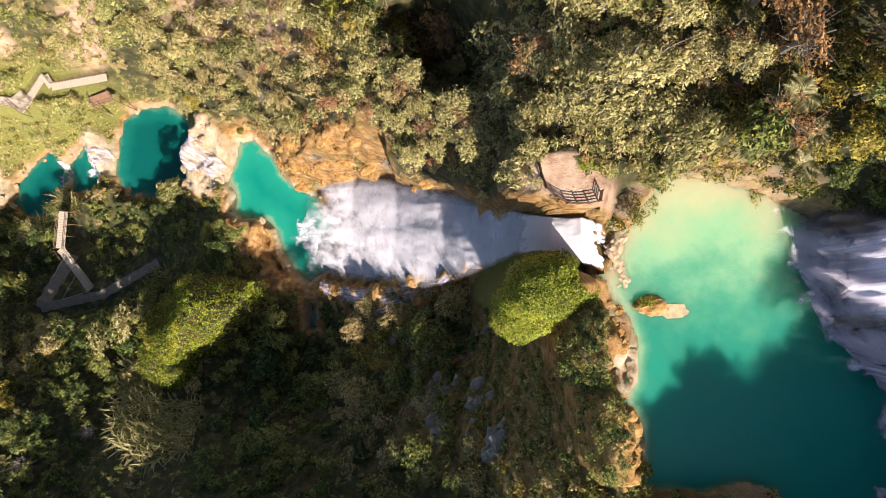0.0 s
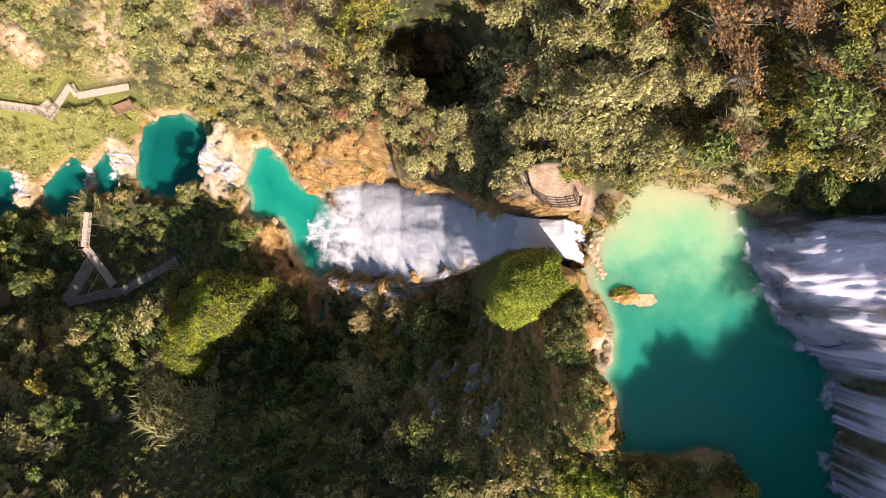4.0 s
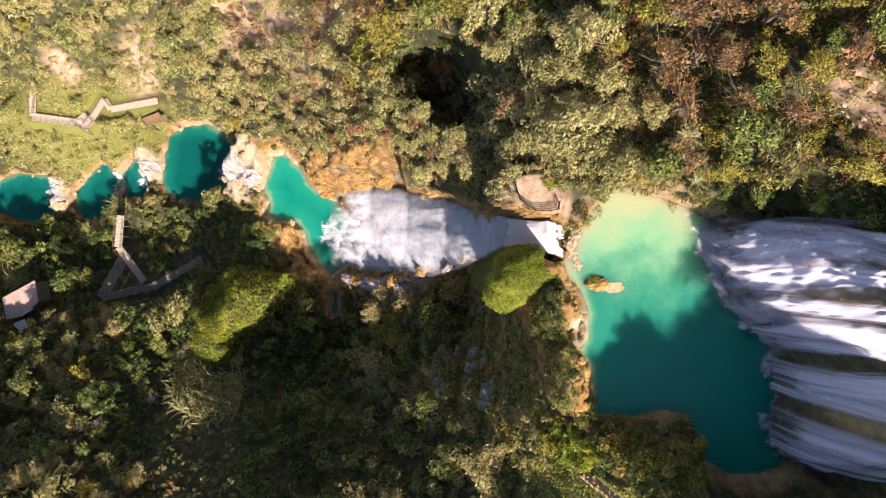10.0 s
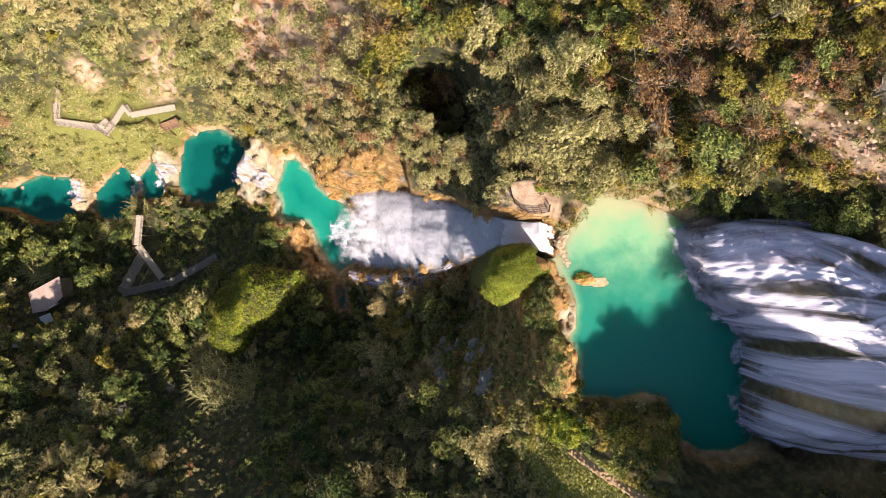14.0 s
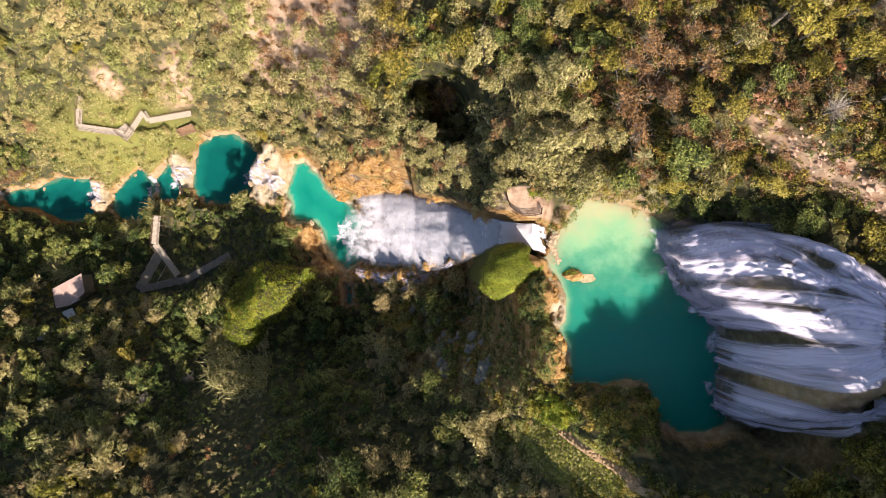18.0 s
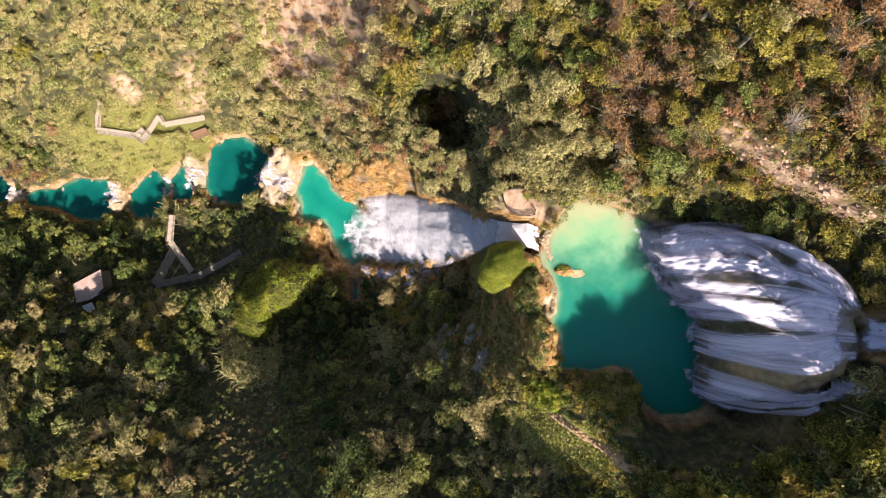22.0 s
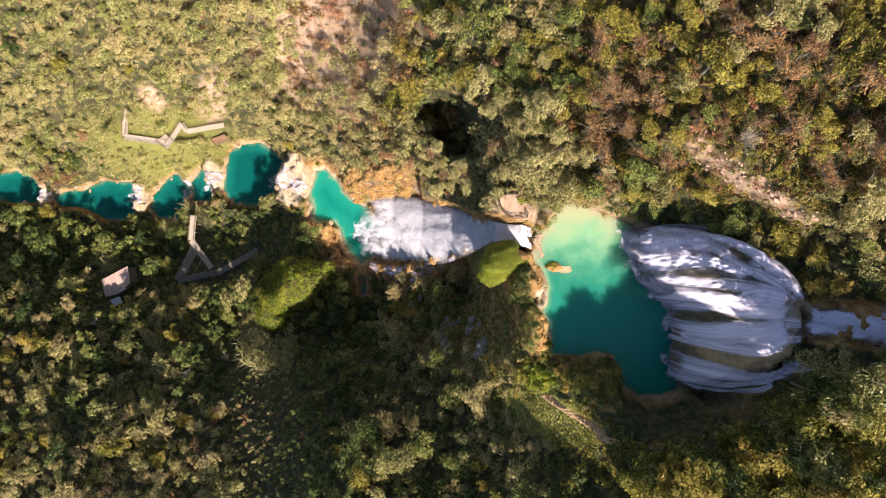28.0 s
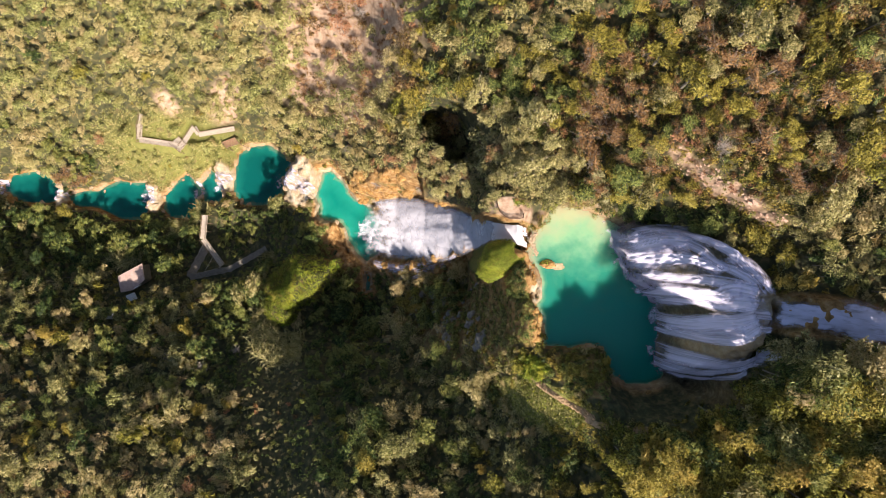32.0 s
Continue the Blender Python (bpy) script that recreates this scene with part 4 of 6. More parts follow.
def leaf_cloud(count, lobes, size, flat=0.7, up=0.6, slim=0.5, spread=0.72, twigs=0, twig=0.011):
    """Leaves over the outside of an uneven crown of several lobes, about one metre in radius. Gives places, faces and which faces are twigs."""
    c = []
    for k in range(lobes):
        a = 2.4 * k + rng.uniform(-0.9, 0.9)
        rr = spread * math.sqrt((k + 0.3) / lobes) * rng.uniform(0.7, 1.25)
        c.append((rr * math.cos(a), rr * math.sin(a), 0.6 * (1 - rr) + rng.uniform(-0.22, 0.2), rng.uniform(0.2, 0.46)))
    c = np.array(c)
    pick = rng.choice(lobes, count, p=c[:, 3] ** 2 / (c[:, 3] ** 2).sum())
    d = rng.normal(size=(count, 3))
    d[:, 2] = np.abs(d[:, 2]) * 0.9 + d[:, 2] * 0.1
    d /= np.linalg.norm(d, axis=1)[:, None]
    pos = c[pick, :3] + d * c[pick, 3:4] * rng.uniform(0.55, 1.25, (count, 1)) * np.array([1, 1, flat])
    nrm = d + rng.normal(size=(count, 3)) * 0.6 + np.array([0, 0, up])
    nrm /= np.linalg.norm(nrm, axis=1)[:, None]
    t = np.cross(nrm, rng.normal(size=(count, 3)))
    t /= np.linalg.norm(t, axis=1)[:, None]
    b = np.cross(nrm, t)
    s = 1.22 * size * rng.uniform(0.6, 1.4, (count, 1))
    v = np.stack([pos - t * s, pos - b * s * slim - nrm * s * 0.2, pos + t * s, pos + b * s * slim - nrm * s * 0.2], 1)
    isw = np.zeros(count, np.int32)
    if twigs:
        a = c[rng.integers(0, lobes, twigs), :3]
        o = np.array([0, 0, -0.5]) * np.ones((twigs, 3)) * rng.uniform(0, 1, (twigs, 1)) + a * 0.35
        g = rng.normal(size=(twigs, 3)) * 0.45 + a
        g[:, 2] = np.abs(g[:, 2]) + 0.15
        g = o + (g - o) * rng.uniform(0.5, 1.05, (twigs, 1))
        n = np.cross(g - o, rng.normal(size=(twigs, 3)))
        n *= twig / np.linalg.norm(n, axis=1)[:, None]
        m = (o + g) / 2 + rng.normal(size=(twigs, 3)) * 0.08
        v = np.concatenate([v, np.stack([o - n, o + n, m + n * 0.7, m - n * 0.7], 1), np.stack([m - n * 0.7, m + n * 0.7, g + n * 0.2, g - n * 0.2], 1)])
        isw = np.concatenate([isw, np.ones(2 * twigs, np.int32)])
    return v.reshape(-1, 3), np.arange(len(v) * 4).reshape(-1, 4), isw


def light(template):
    """The same plant with each leaf cut to a triangle, for plants far off."""
    v, f, m = template
    q = v.reshape(-1, 4, 3)
    c = q.mean(1, keepdims=True)
    t = c + (q[:, [0, 1, 2]] - c) * np.where(m[:, None, None] == 1, 1.0, 1.22)
    t[:, 1] = np.where(m[:, None] == 1, q[:, 1], q[:, 1] + (q[:, 1] - q[:, 3]) * 0.35)
    return t.reshape(-1, 3), np.arange(len(q) * 3).reshape(-1, 3), m


def joined(name, templates, places, mats, label, category):
    """Many plants of one kind as one mesh. places: x, y, z, scale, turn, which template, width."""
    V, F, M, T, off = [], [], [], [], 0
    templates = [light(t) for t in templates]
    for x, y, z, s, a, k, wide, *drop in places:
        v, f, m = templates[int(k) % len(templates)]
        ca, sa = math.cos(a), math.sin(a)
        vx, vy = v[:, 0] * wide, v[:, 1] / wide
        V.append(np.stack([x + s * (vx * ca - vy * sa), y + s * (vx * sa + vy * ca), z + s * v[:, 2]], 1).astype(np.float32))
        F.append(f + off)
        M.append(m)
        off += len(v)
        tone = rng.uniform(-0.5, 0.5)
        T.append(np.full(len(v), tone))
        if drop:
            r, lo = 0.06 * s, z - drop[0]
            ring = [(x + r * math.cos(q), y + r * math.sin(q), lo) for q in (0.0, 2.1, 4.2)]
            top = (x, y, z + 0.5 * s)
            V.append(np.array([p for i in range(3) for p in (ring[i], ring[i - 2], top)], np.float32))
            F.append(np.arange(9).reshape(3, 3) + off)
            M.append(np.full(3, 2, np.int32))
            T.append(np.zeros(9))
            off += 9
    me = mesh_from(name, np.concatenate(V), np.concatenate(F), mats + [BARK], attrs={"tone": np.concatenate(T)})
    me.polygons.foreach_set("material_index", np.concatenate(M))
    return tagged(new(name, me), label, category, kind="stuff")


def scatter(a, b, c, d, gap, jitter=0.5):
    X, Y = np.meshgrid(np.arange(a, b, gap), np.arange(c, d, gap))
    X = X + rng.uniform(-jitter, jitter, X.shape) * gap + (np.arange(len(X)) % 2)[:, None] * gap / 2
    Y = Y + rng.uniform(-jitter, jitter, Y.shape) * gap
    return X.ravel(), Y.ravel()


def clear_of(x, y):
    """How far a place is from water, falls, decks and bare rock."""
    d = np.full(x.shape, 1e9)
    for level, poly in POOLS.values():
        d = np.minimum(d, edge_distance(poly, x, y))
    q, k = line_distance([f[:2] for f in FALL], x, y)
    d = np.minimum(d, q - np.interp(k, range(len(FALL)), [f[3] for f in FALL]))
    s, z, within = fan(x, y)
    d = np.minimum(d, np.where(within > 0.25, -1, 9))
    d = np.minimum(d, line_distance(STREAM, x, y)[0] - 2.6)
    for m in MOUNDS[:4] + MOUNDS[5:]:
        d = np.minimum(d, (mound(x, y, *m)[1] - 0.9) * 5)
    d = np.minimum(d, edge_distance(PAD, x, y))
    for line, half in ((WALK_NW, 2.0), (WALK_W, 1.8), (WALK_S, 2.2), (DIRT, 0.6), (LEDGE, 1.0)):
        d = np.minimum(d, line_distance(line, x, y)[0] - half)
    d = np.minimum(d, np.hypot(x + 104.5, y + 13.5) - 6.0)
    for cx, cy, r in SILLS:
        d = np.minimum(d, np.hypot(x - cx, y - cy) - r)
    d = np.minimum(d, np.hypot((x - 18.8) / 1.7, y + 36) - 4.0 + 1.3 * fbm(x, y, 3.0, 523))
    # the shaded bare slope south of the upper pool, and the rim above the middle fall
    d = np.minimum(d, (np.hypot((x - 37) / 9.5, (y + 31.2) / 4.2) - 1 + 0.4 * fbm(x, y, 3.0, 525)) * 4)
    d = np.minimum(d, (np.hypot((x - 10) / 4.5, (y + 19) / 8.0) - 1) * 4)
    d = np.minimum(d, np.hypot(x - 17.0, y + 28.0) - 2.2)
    d = np.minimum(d, np.hypot((x + 53) / 1.6, y + 33) - 4.4)
    d = np.minimum(d, np.hypot(x - 16.2, (y - 5.0) * 0.7) - 2.2)
    return d


def reach(x, y, z):
    """The wooded part of the slopes: the gorge and its rims."""
    return (np.abs(x) < 0.79 * (199 - z)) & (np.abs(y) < 0.445 * (199 - z) + 8)


def rocky(x, y):
    return ground(x, y, True)[1]


def steep(x, y):
    return np.hypot(ground(x + 0.8, y) - ground(x - 0.8, y), ground(x, y + 0.8) - ground(x, y - 0.8)) / 1.6


# Breaks added to the woods so that sun reaches the ledge grass, the upper crest and other chosen spots: x, y, z,
# radius.
BREAKS = [(-54.0, -32.0, 15.0, 9.0), (-14.0, 2.0, 17.0, 10.0), (19.0, -36.0, 65.0, 8.0), (17.0, -28.0, 68.0, 2.5), (47.5, -15.2, 88.0, 0.5), (45.2, -10.6, 88.0, 0.3), (1.0, 2.5, 40.0, 7.0), (-8.0, -5.0, 27.0, 8.0), (20.6, -14.0, 68.5, 2.6), (-104.0, -13.0, 2.0, 3.4), (-82.3, 5.0, -2.5, 1.8), (-111.0, -5.0, 0.0, 3.0), (-52.0, -21.0, 17.0, 6.0), (-45.0, -12.0, 20.0, 10.0)]


def let_sun(x, y, z, s, rise):
    """Smaller trees where a tall one would stand in a break."""
    for bx, by, bz, r in BREAKS:
        d = (x - bx) * SUN_TO.x + (y - by) * SUN_TO.y
        side = np.abs((x - bx) * SUN_TO.y - (y - by) * SUN_TO.x)
        room = bz + np.clip(d, 0, 99) * math.tan(radians(SUN_UP)) - z
        most = np.clip(room / (rise + 1.1), 0.35, 9)
        s = np.where((d > -r) & (d < 52) & (side < r + 0.3 * s), np.minimum(s, most), s)
    return s


KINDS = (("olive", LEAF_OLIVE, "olive-green"), ("green", LEAF_GREEN, "dark green"), ("dry", LEAF_DRY, "dry grey-green"), ("rusty", LEAF_RUST, "rust-brown half-bare"), ("yellow", LEAF_YELLOW, "yellow-green"), ("pale", LEAF_GRASS, "pale sunlit yellow-green"))


def kind_at(x, y):
    """Which kind of tree grows at a place; some darker and paler kinds stand in for shade and haze."""
    v = fbm(x, y, 22, 201) * 0.8 + fbm(x, y, 6, 205) * 0.5 + rng.normal(0, 0.22, x.shape)
    dry = step(16, 4, np.abs(y - 17 - 0.1 * x)) * step(-50, -30, x) * step(34, 22, x) * 0.35 + step(20, 10, np.hypot((x + 28) / 1.3, y - 48)) * 0.9
    rust = step(12, 26, x) * step(5, 12, y) * 0.25
    # haze over the north-west, put into leaf colour by more of the paler kinds
    dry = dry + step(-40, -65, x) * step(18, 34, y) * 0.35
    rust = rust - 0.3 * step(20, 34, x) * step(6, 14, y)
    lush = step(14, 26, x) * step(-20, -28, y) * 0.6
    dry = dry + step(-15, -30, x) * step(-8, -16, y) * np.where(rng.uniform(size=x.shape) < 0.4, 0.4, 0.0)
    south = step(0, -12, y) * step(20, 0, x) * 0.12
    v2 = v + dry + rust - lush - south
    k = np.where(v2 < -0.28, 1, np.where(v2 < 0.15, 0, np.where(v2 < 0.72, 2, 3)))
    yellow = (fbm(x, y, 9, 211) > 0.22) & (v2 < 0.25) & (rng.uniform(size=x.shape) < 0.75)
    k = np.where(yellow, 4, k)
    k = np.where(((k == 2) | (k == 0)) & (x > 22) & (y > 8) & (rng.uniform(size=x.shape) < 0.7), np.where(rng.uniform(size=x.shape) < 0.5, 4, 3), k)
    k = np.where((k == 3) & (x > -8) & (x < 24) & (y > 6) & (y < 27) & (rng.uniform(size=x.shape) < 0.8), np.where(rng.uniform(size=x.shape) < 0.5, 2, 0), k)
    u = rng.uniform(size=x.shape)
    k = np.where((np.hypot((x - 20) / 1.3, y - 8) > 11 + 4 * fbm(x, y, 8, 221)) & (x > 16) & (y > 6), np.where(u < 0.36, 3, np.where(u < 0.74, 4, np.where(u < 0.90, 0, 1))), k)
    k = np.where((x > -12) & (x <= 20) & (y > 27) & (u < 0.7), np.where(u < 0.2, 1, np.where(u < 0.42, 0, np.where(u < 0.6, 4, 3))), k)
    k = np.where((x > 23) & (y < np.where(x > 42, -18, -30)), np.where(u < 0.45, 1, np.where(u < 0.88, 4, 0)), k)
    # shade on the river's southern bank, put into leaf colour by the dark green kind
    k = np.where((x < -52) & (y < 10) & (y > -11) & (u < 0.9), 1, k)
    k = np.where((x > -17) & (x < 15) & (y < -24) & (y > -50) & (u < 0.6), 2, k)
    # likewise the dark green kind paints in the shade of slope, ravine and bank
    k = np.where((x < -54) & (x > -74) & (y <= -11) & (y > -42) & (u < 0.85), 1, k)
    k = np.where((x < -18) & (x > -44) & (y < -8) & (y > -60) & (u < 0.8), 1, k)
    k = np.where((np.hypot((x + 78) / 1.7, y + 1) < 12) & (rng.uniform(size=x.shape) < 0.8), 1, k)
    k = np.where((np.hypot((x + 50) / 1.6, y + 2) < 9) | (np.hypot((x + 30) / 1.2, y + 22) < 9), 1, k)
    nw = step(-34, -62, x - 0.3 * (y - 30)) * step(16, 24, y)
    k = np.where((k != 1) & (rng.uniform(size=x.shape) < 0.85 * nw), 5, k)
    return np.where((lush > 0.3) & (rng.uniform(size=x.shape) < 0.55), 4, k)


FAR = {0: [leaf_cloud(340, 8, 0.115) for k in range(5)], 1: [leaf_cloud(340, 7, 0.125) for k in range(5)], 2: [leaf_cloud(320, 10, 0.095, twigs=18) for k in range(5)],
       3: [leaf_cloud(180, 9, 0.095, twigs=36) for k in range(5)], 4: [leaf_cloud(340, 8, 0.12) for k in range(5)], 5: [leaf_cloud(330, 10, 0.10, twigs=6) for k in range(5)]}
x, y = scatter(-170, 90, -90, 88, 2.75)
# a taller, denser grove added along the southern rim to shade the upper pool and fall
for lot in (scatter(46, 68, -34, -23, 2.5), scatter(28, 46, -46, -36, 2.7)):
    x, y = np.concatenate([x, lot[0]]), np.concatenate([y, lot[1]])
z = ground(x, y)
ok = reach(x, y, z) & (clear_of(x, y) > 0.6)
x, y, z = x[ok], y[ok], z[ok]
sl = steep(x, y)
bare = step(16, 8, np.hypot((x + 28) / 1.3, y - 50)) * 0.55 + step(14, 7, np.hypot((x + 92) / 1.9, y - 30)) * 0.6
rk = rocky(x, y)
ok = (sl < 9) & (rng.uniform(size=len(x)) > bare) & (rng.uniform(size=len(x)) > step(0.45, 0.85, rk) * 0.9)
x, y, z, sl = x[ok], y[ok], z[ok], sl[ok]
s = rng.uniform(1.25, 2.3, len(x)) * np.where(rng.uniform(size=len(x)) < 0.2, 1.6, 1.0)
s *= np.where((x > 31) & (y < -18), 1.5, 1.0)
away = clear_of(x, y) > 4
# a belt of trees made tall to throw shade on the western bank
belt = (x < -68) & (y < -13) & (y > -34)
low_bank = (x < -45) & (x > -80) & (y < 11) & (y > -9)
s *= np.where(low_bank, 0.62, 1.0)
tall = np.where(belt, 3.0, np.where(low_bank, 0.6, np.where(away, np.where((x > 22) & (y > 10), 2.2, 1.5), 1.0)))
# trees on the southern rim and in the grove, raised to cast the wanted shade
tall = np.where((x > 31) & (y < -19) & (y > -35), 2.6, tall)
s *= np.where((np.hypot((x + 92) / 1.9, y - 30) < 14) | (clear_of(x, y) < 2.5), 0.6, 1.0)
grove = ((x > 46) & (x < 70) & (y < -18) & (y > -34)) | ((x > 29) & (x < 47) & (y < -36) & (y > -45))
tall = np.where(grove, np.where(x > 50, 3.9, 3.3), tall)
s = np.where(grove, np.clip(s, 2.4, 3.2), np.where(belt, np.clip(s, 2.0, 2.8), s))
kind = kind_at(x, y)
rise = tall * np.where(grove | belt, rng.uniform(0.88, 1.12, len(x)), rng.uniform(0.5, 1.6, len(x)))
rise = np.where(grove, np.clip((np.where(x > 47, np.where(y > -25, 110.0, 101.0), 95.0) + rng.uniform(-1.2, 1.2, len(x)) - z) / s - 0.7, 1.5, 7.0), rise)
s = let_sun(x, y, z, s, rise)
shape = rng.integers(0, 5, len(x)) + np.where((s > 2.6) & (x > -30), 5, 0)
for k in FAR:
    FAR[k] += [leaf_cloud(800 if k != 3 else 420, 12, 0.072, twigs=(10, 0, 40, 80, 6, 10)[k]) for j in range(3)]
    FAR[k] += FAR[k][5:7]
P = np.stack([x, y, z + s * rise, s, rng.uniform(0, 6.28, len(x)), shape, rng.uniform(0.8, 1.25, len(x)), s * rise + 0.8], 1)
near = np.hypot((x - 28) / 1.3, y - 14)
order = np.argsort(near)
is_near = np.zeros(len(x), bool)
is_near[order[:280]] = True
for k, (nm, mat, word) in enumerate(KINDS):
    sel = (kind == k) & ~is_near
    low = [np.column_stack([P[sel & grove][:, :2], P[sel & grove][:, 2] - f * (P[sel & grove][:, 7] - 0.8), P[sel & grove][:, 3:4] * 0.95, P[sel & grove][:, 4:5] + f * 9,
                            P[sel & grove][:, 5:7], P[sel & grove][:, 7:8] * (1 - f)]) for f in (0.35, 0.68)]
    joined("woodland", FAR[k], np.concatenate([P[sel]] + low), [mat, TWIG], word + " woodland covering the gorge slopes", "woodland")


def trunk_mesh(seed):
    """A tapered trunk with five limbs, one metre to the crown's middle."""
    r = np.random.default_rng(seed)
    bm = bmesh.new()
    runs = [(Vector((0, 0, -1.2)), Vector((r.uniform(-0.1, 0.1), r.uniform(-0.1, 0.1), 0.0)), 0.085, 0.06)]
    for k in range(5):
        a = k * 1.26 + r.uniform(-0.4, 0.4)
        runs.append((runs[0][1], Vector((0.6 * math.cos(a), 0.6 * math.sin(a), r.uniform(0.2, 0.5))), 0.045, 0.015))
    for p, q, ra, rb in runs:
        d = q - p
        m = Matrix.Translation((p + q) / 2) @ d.to_track_quat("Z", "Y").to_matrix().to_4x4()
        bmesh.ops.create_cone(bm, cap_ends=True, segments=6, radius1=ra, radius2=rb, depth=d.length, matrix=m)
    me = bpy.data.meshes.new("trunk")
    bm.to_mesh(me)
    bm.free()
    me.materials.append(BARK)
    return me


TRUNKS = [trunk_mesh(k) for k in range(3)]
CROWNS = {}
for k, (nm, mat, word) in enumerate(KINDS):
    for j in range(4):
        n, tw = {0: (900, 20), 1: (950, 0), 2: (850, 70), 3: (420, 120), 4: (900, 10), 5: (850, 20)}[k]
        v, f, m = leaf_cloud(n, 9, 0.075 if k != 1 else 0.085, twigs=tw)
        me = mesh_from("crown", v, f, [mat, TWIG])
        me.polygons.foreach_set("material_index", m)
        CROWNS[k, j] = me
for i in np.nonzero(is_near)[0]:
    k = int(kind[i])
    tree = tagged(new("tree"), KINDS[k][2] + " broadleaf tree on the gorge slope", "tree", "trees above the upper pool")
    tree.matrix_basis = Matrix.Translation(P[i, :3]) @ Matrix.Rotation(P[i, 4], 4, "Z") @ Matrix.Diagonal((P[i, 3] * P[i, 6], P[i, 3] / P[i, 6], P[i, 3], 1))
    new("trunk", TRUNKS[i % 3]).parent = tree
    new("crown", CROWNS[k, int(P[i, 5]) % 4]).parent = tree

# low bushes and saplings that close the gaps
LOW = [leaf_cloud(44, 4, 0.26, flat=0.6) for k in range(5)]
x, y = scatter(-165, 85, -80, 80, 1.75)
z = ground(x, y)
ok = reach(x, y, z) & (clear_of(x, y) > 0.35)
x, y, z = x[ok], y[ok], z[ok]
sl = steep(x, y)
bare = step(16, 8, np.hypot((x + 28) / 1.3, y - 50)) * 0.6 + step(14, 7, np.hypot((x + 92) / 1.9, y - 30)) * 0.5
rk = rocky(x, y)
ok = (rng.uniform(size=len(x)) > bare) & (rng.uniform(size=len(x)) > step(0.5, 0.9, rk) * 0.88)
x, y, z = x[ok], y[ok], z[ok]
s = rng.uniform(0.5, 1.15, len(x))
kind = kind_at(x, y)
P = np.stack([x, y, z + s * 0.1, s, rng.uniform(0, 6.28, len(x)), rng.integers(0, 5, len(x)), rng.uniform(0.8, 1.25, len(x))], 1)
for k, (nm, mat, word) in enumerate(KINDS):
    joined("undergrowth", LOW, P[kind == k], [mat, TWIG], word + " low bushes between the trees", "undergrowth")


FINE = {k: [leaf_cloud(110, 6, 0.13 if k != 3 else 0.11, flat=0.8, twigs=(0, 0, 8, 22, 0, 0)[k]) for j in range(5)] for k in range(6)}
X1, Y1 = scatter(-16, 62, 2, 38, 1.0)
X2, Y2 = scatter(4, 64, -46, -20, 1.15)
x, y = np.concatenate([X1, X2]), np.concatenate([Y1, Y2])
rk = rocky(x, y)
ok = (clear_of(x, y) > np.where(y > 0, -0.5, 0.15)) & (edge_distance(PAD, x, y) > 0.4) & ((rng.uniform(size=len(x)) > step(0.4, 0.8, rk) * 0.85) | ((y > 2) & (x > 16)))
x, y = x[ok], y[ok]
z, s = ground(x, y), rng.uniform(0.6, 1.25, len(x))
kind = kind_at(x, y)
P = np.stack([x, y, z + s * rng.uniform(0.0, 0.6, len(x)), s, rng.uniform(0, 6.28, len(x)), rng.integers(0, 5, len(x)), rng.uniform(0.8, 1.25, len(x))], 1)
for k, (nm, mat, word) in enumerate(KINDS):
    if (kind == k).any():
        joined("shrubs", FINE[k], P[kind == k], [mat, TWIG], word + " shrubs crowding the banks of the upper pool", "shrub")


def cover(name, x, y, size, mat, label, category, lift=0.1, stand=0.5):
    """Small leaves that lie over a surface."""
    n = len(x)
    z = ground(x, y)
    e = 0.4
    nrm = np.stack([ground(x - e, y) - ground(x + e, y), ground(x, y - e) - ground(x, y + e), np.full(n, 2 * e)], 1)
    nrm /= np.linalg.norm(nrm, axis=1)[:, None]
    pos = np.stack([x, y, z], 1) + nrm * (lift * rng.uniform(0.2, 1.6, (n, 1)))
    d = nrm + rng.normal(size=(n, 3)) * stand
    d /= np.linalg.norm(d, axis=1)[:, None]
    t = np.cross(d, rng.normal(size=(n, 3)))
    t /= np.linalg.norm(t, axis=1)[:, None]
    b = np.cross(d, t)
    s = size * rng.uniform(0.5, 1.5, (n, 1))
    v = np.stack([pos - t * s, pos - b * s * 0.55, pos + t * s, pos + b * s * 0.55], 1).reshape(-1, 3)
    return tagged(new(name, mesh_from(name, v, np.arange(n * 4).reshape(-1, 4), [mat])), label, category, kind="stuff")


def in_mound(k, n, most=0.97):
    cx, cy, rx, ry = MOUNDS[k][:4]
    r = max(rx, ry) * 1.3
    x, y = cx + rng.uniform(-r, r, n), cy + rng.uniform(-r, r, n)
    ok = mound(x, y, *MOUNDS[k])[1] < most
    return x[ok], y[ok]


for k, many in ((1, 330), (5, 170)):
    x, y = in_mound(k, many, 0.98)
    s = rng.uniform(0.5, 1.25, len(x)) * np.where(rng.uniform(size=len(x)) < 0.25, 1.5, 1.0)
    west = x < MOUNDS[k][0] - 3.5 + 2.5 * fbm(x, y, 3.0, 507)
    for sel, mat, word in ((~west, LEAF_MOSS, "yellow-green"), (west, LEAF_YELLOW, "ochre-tinged")):
        joined("shrubs", FINE[4], np.stack([x, y, ground(x, y) + 0.2 * s, s, x * 7, np.arange(len(x)) % 5, np.ones(len(x))], 1)[sel], [mat, TWIG], word + " bushes on the top of a large tufa mound", "shrub")
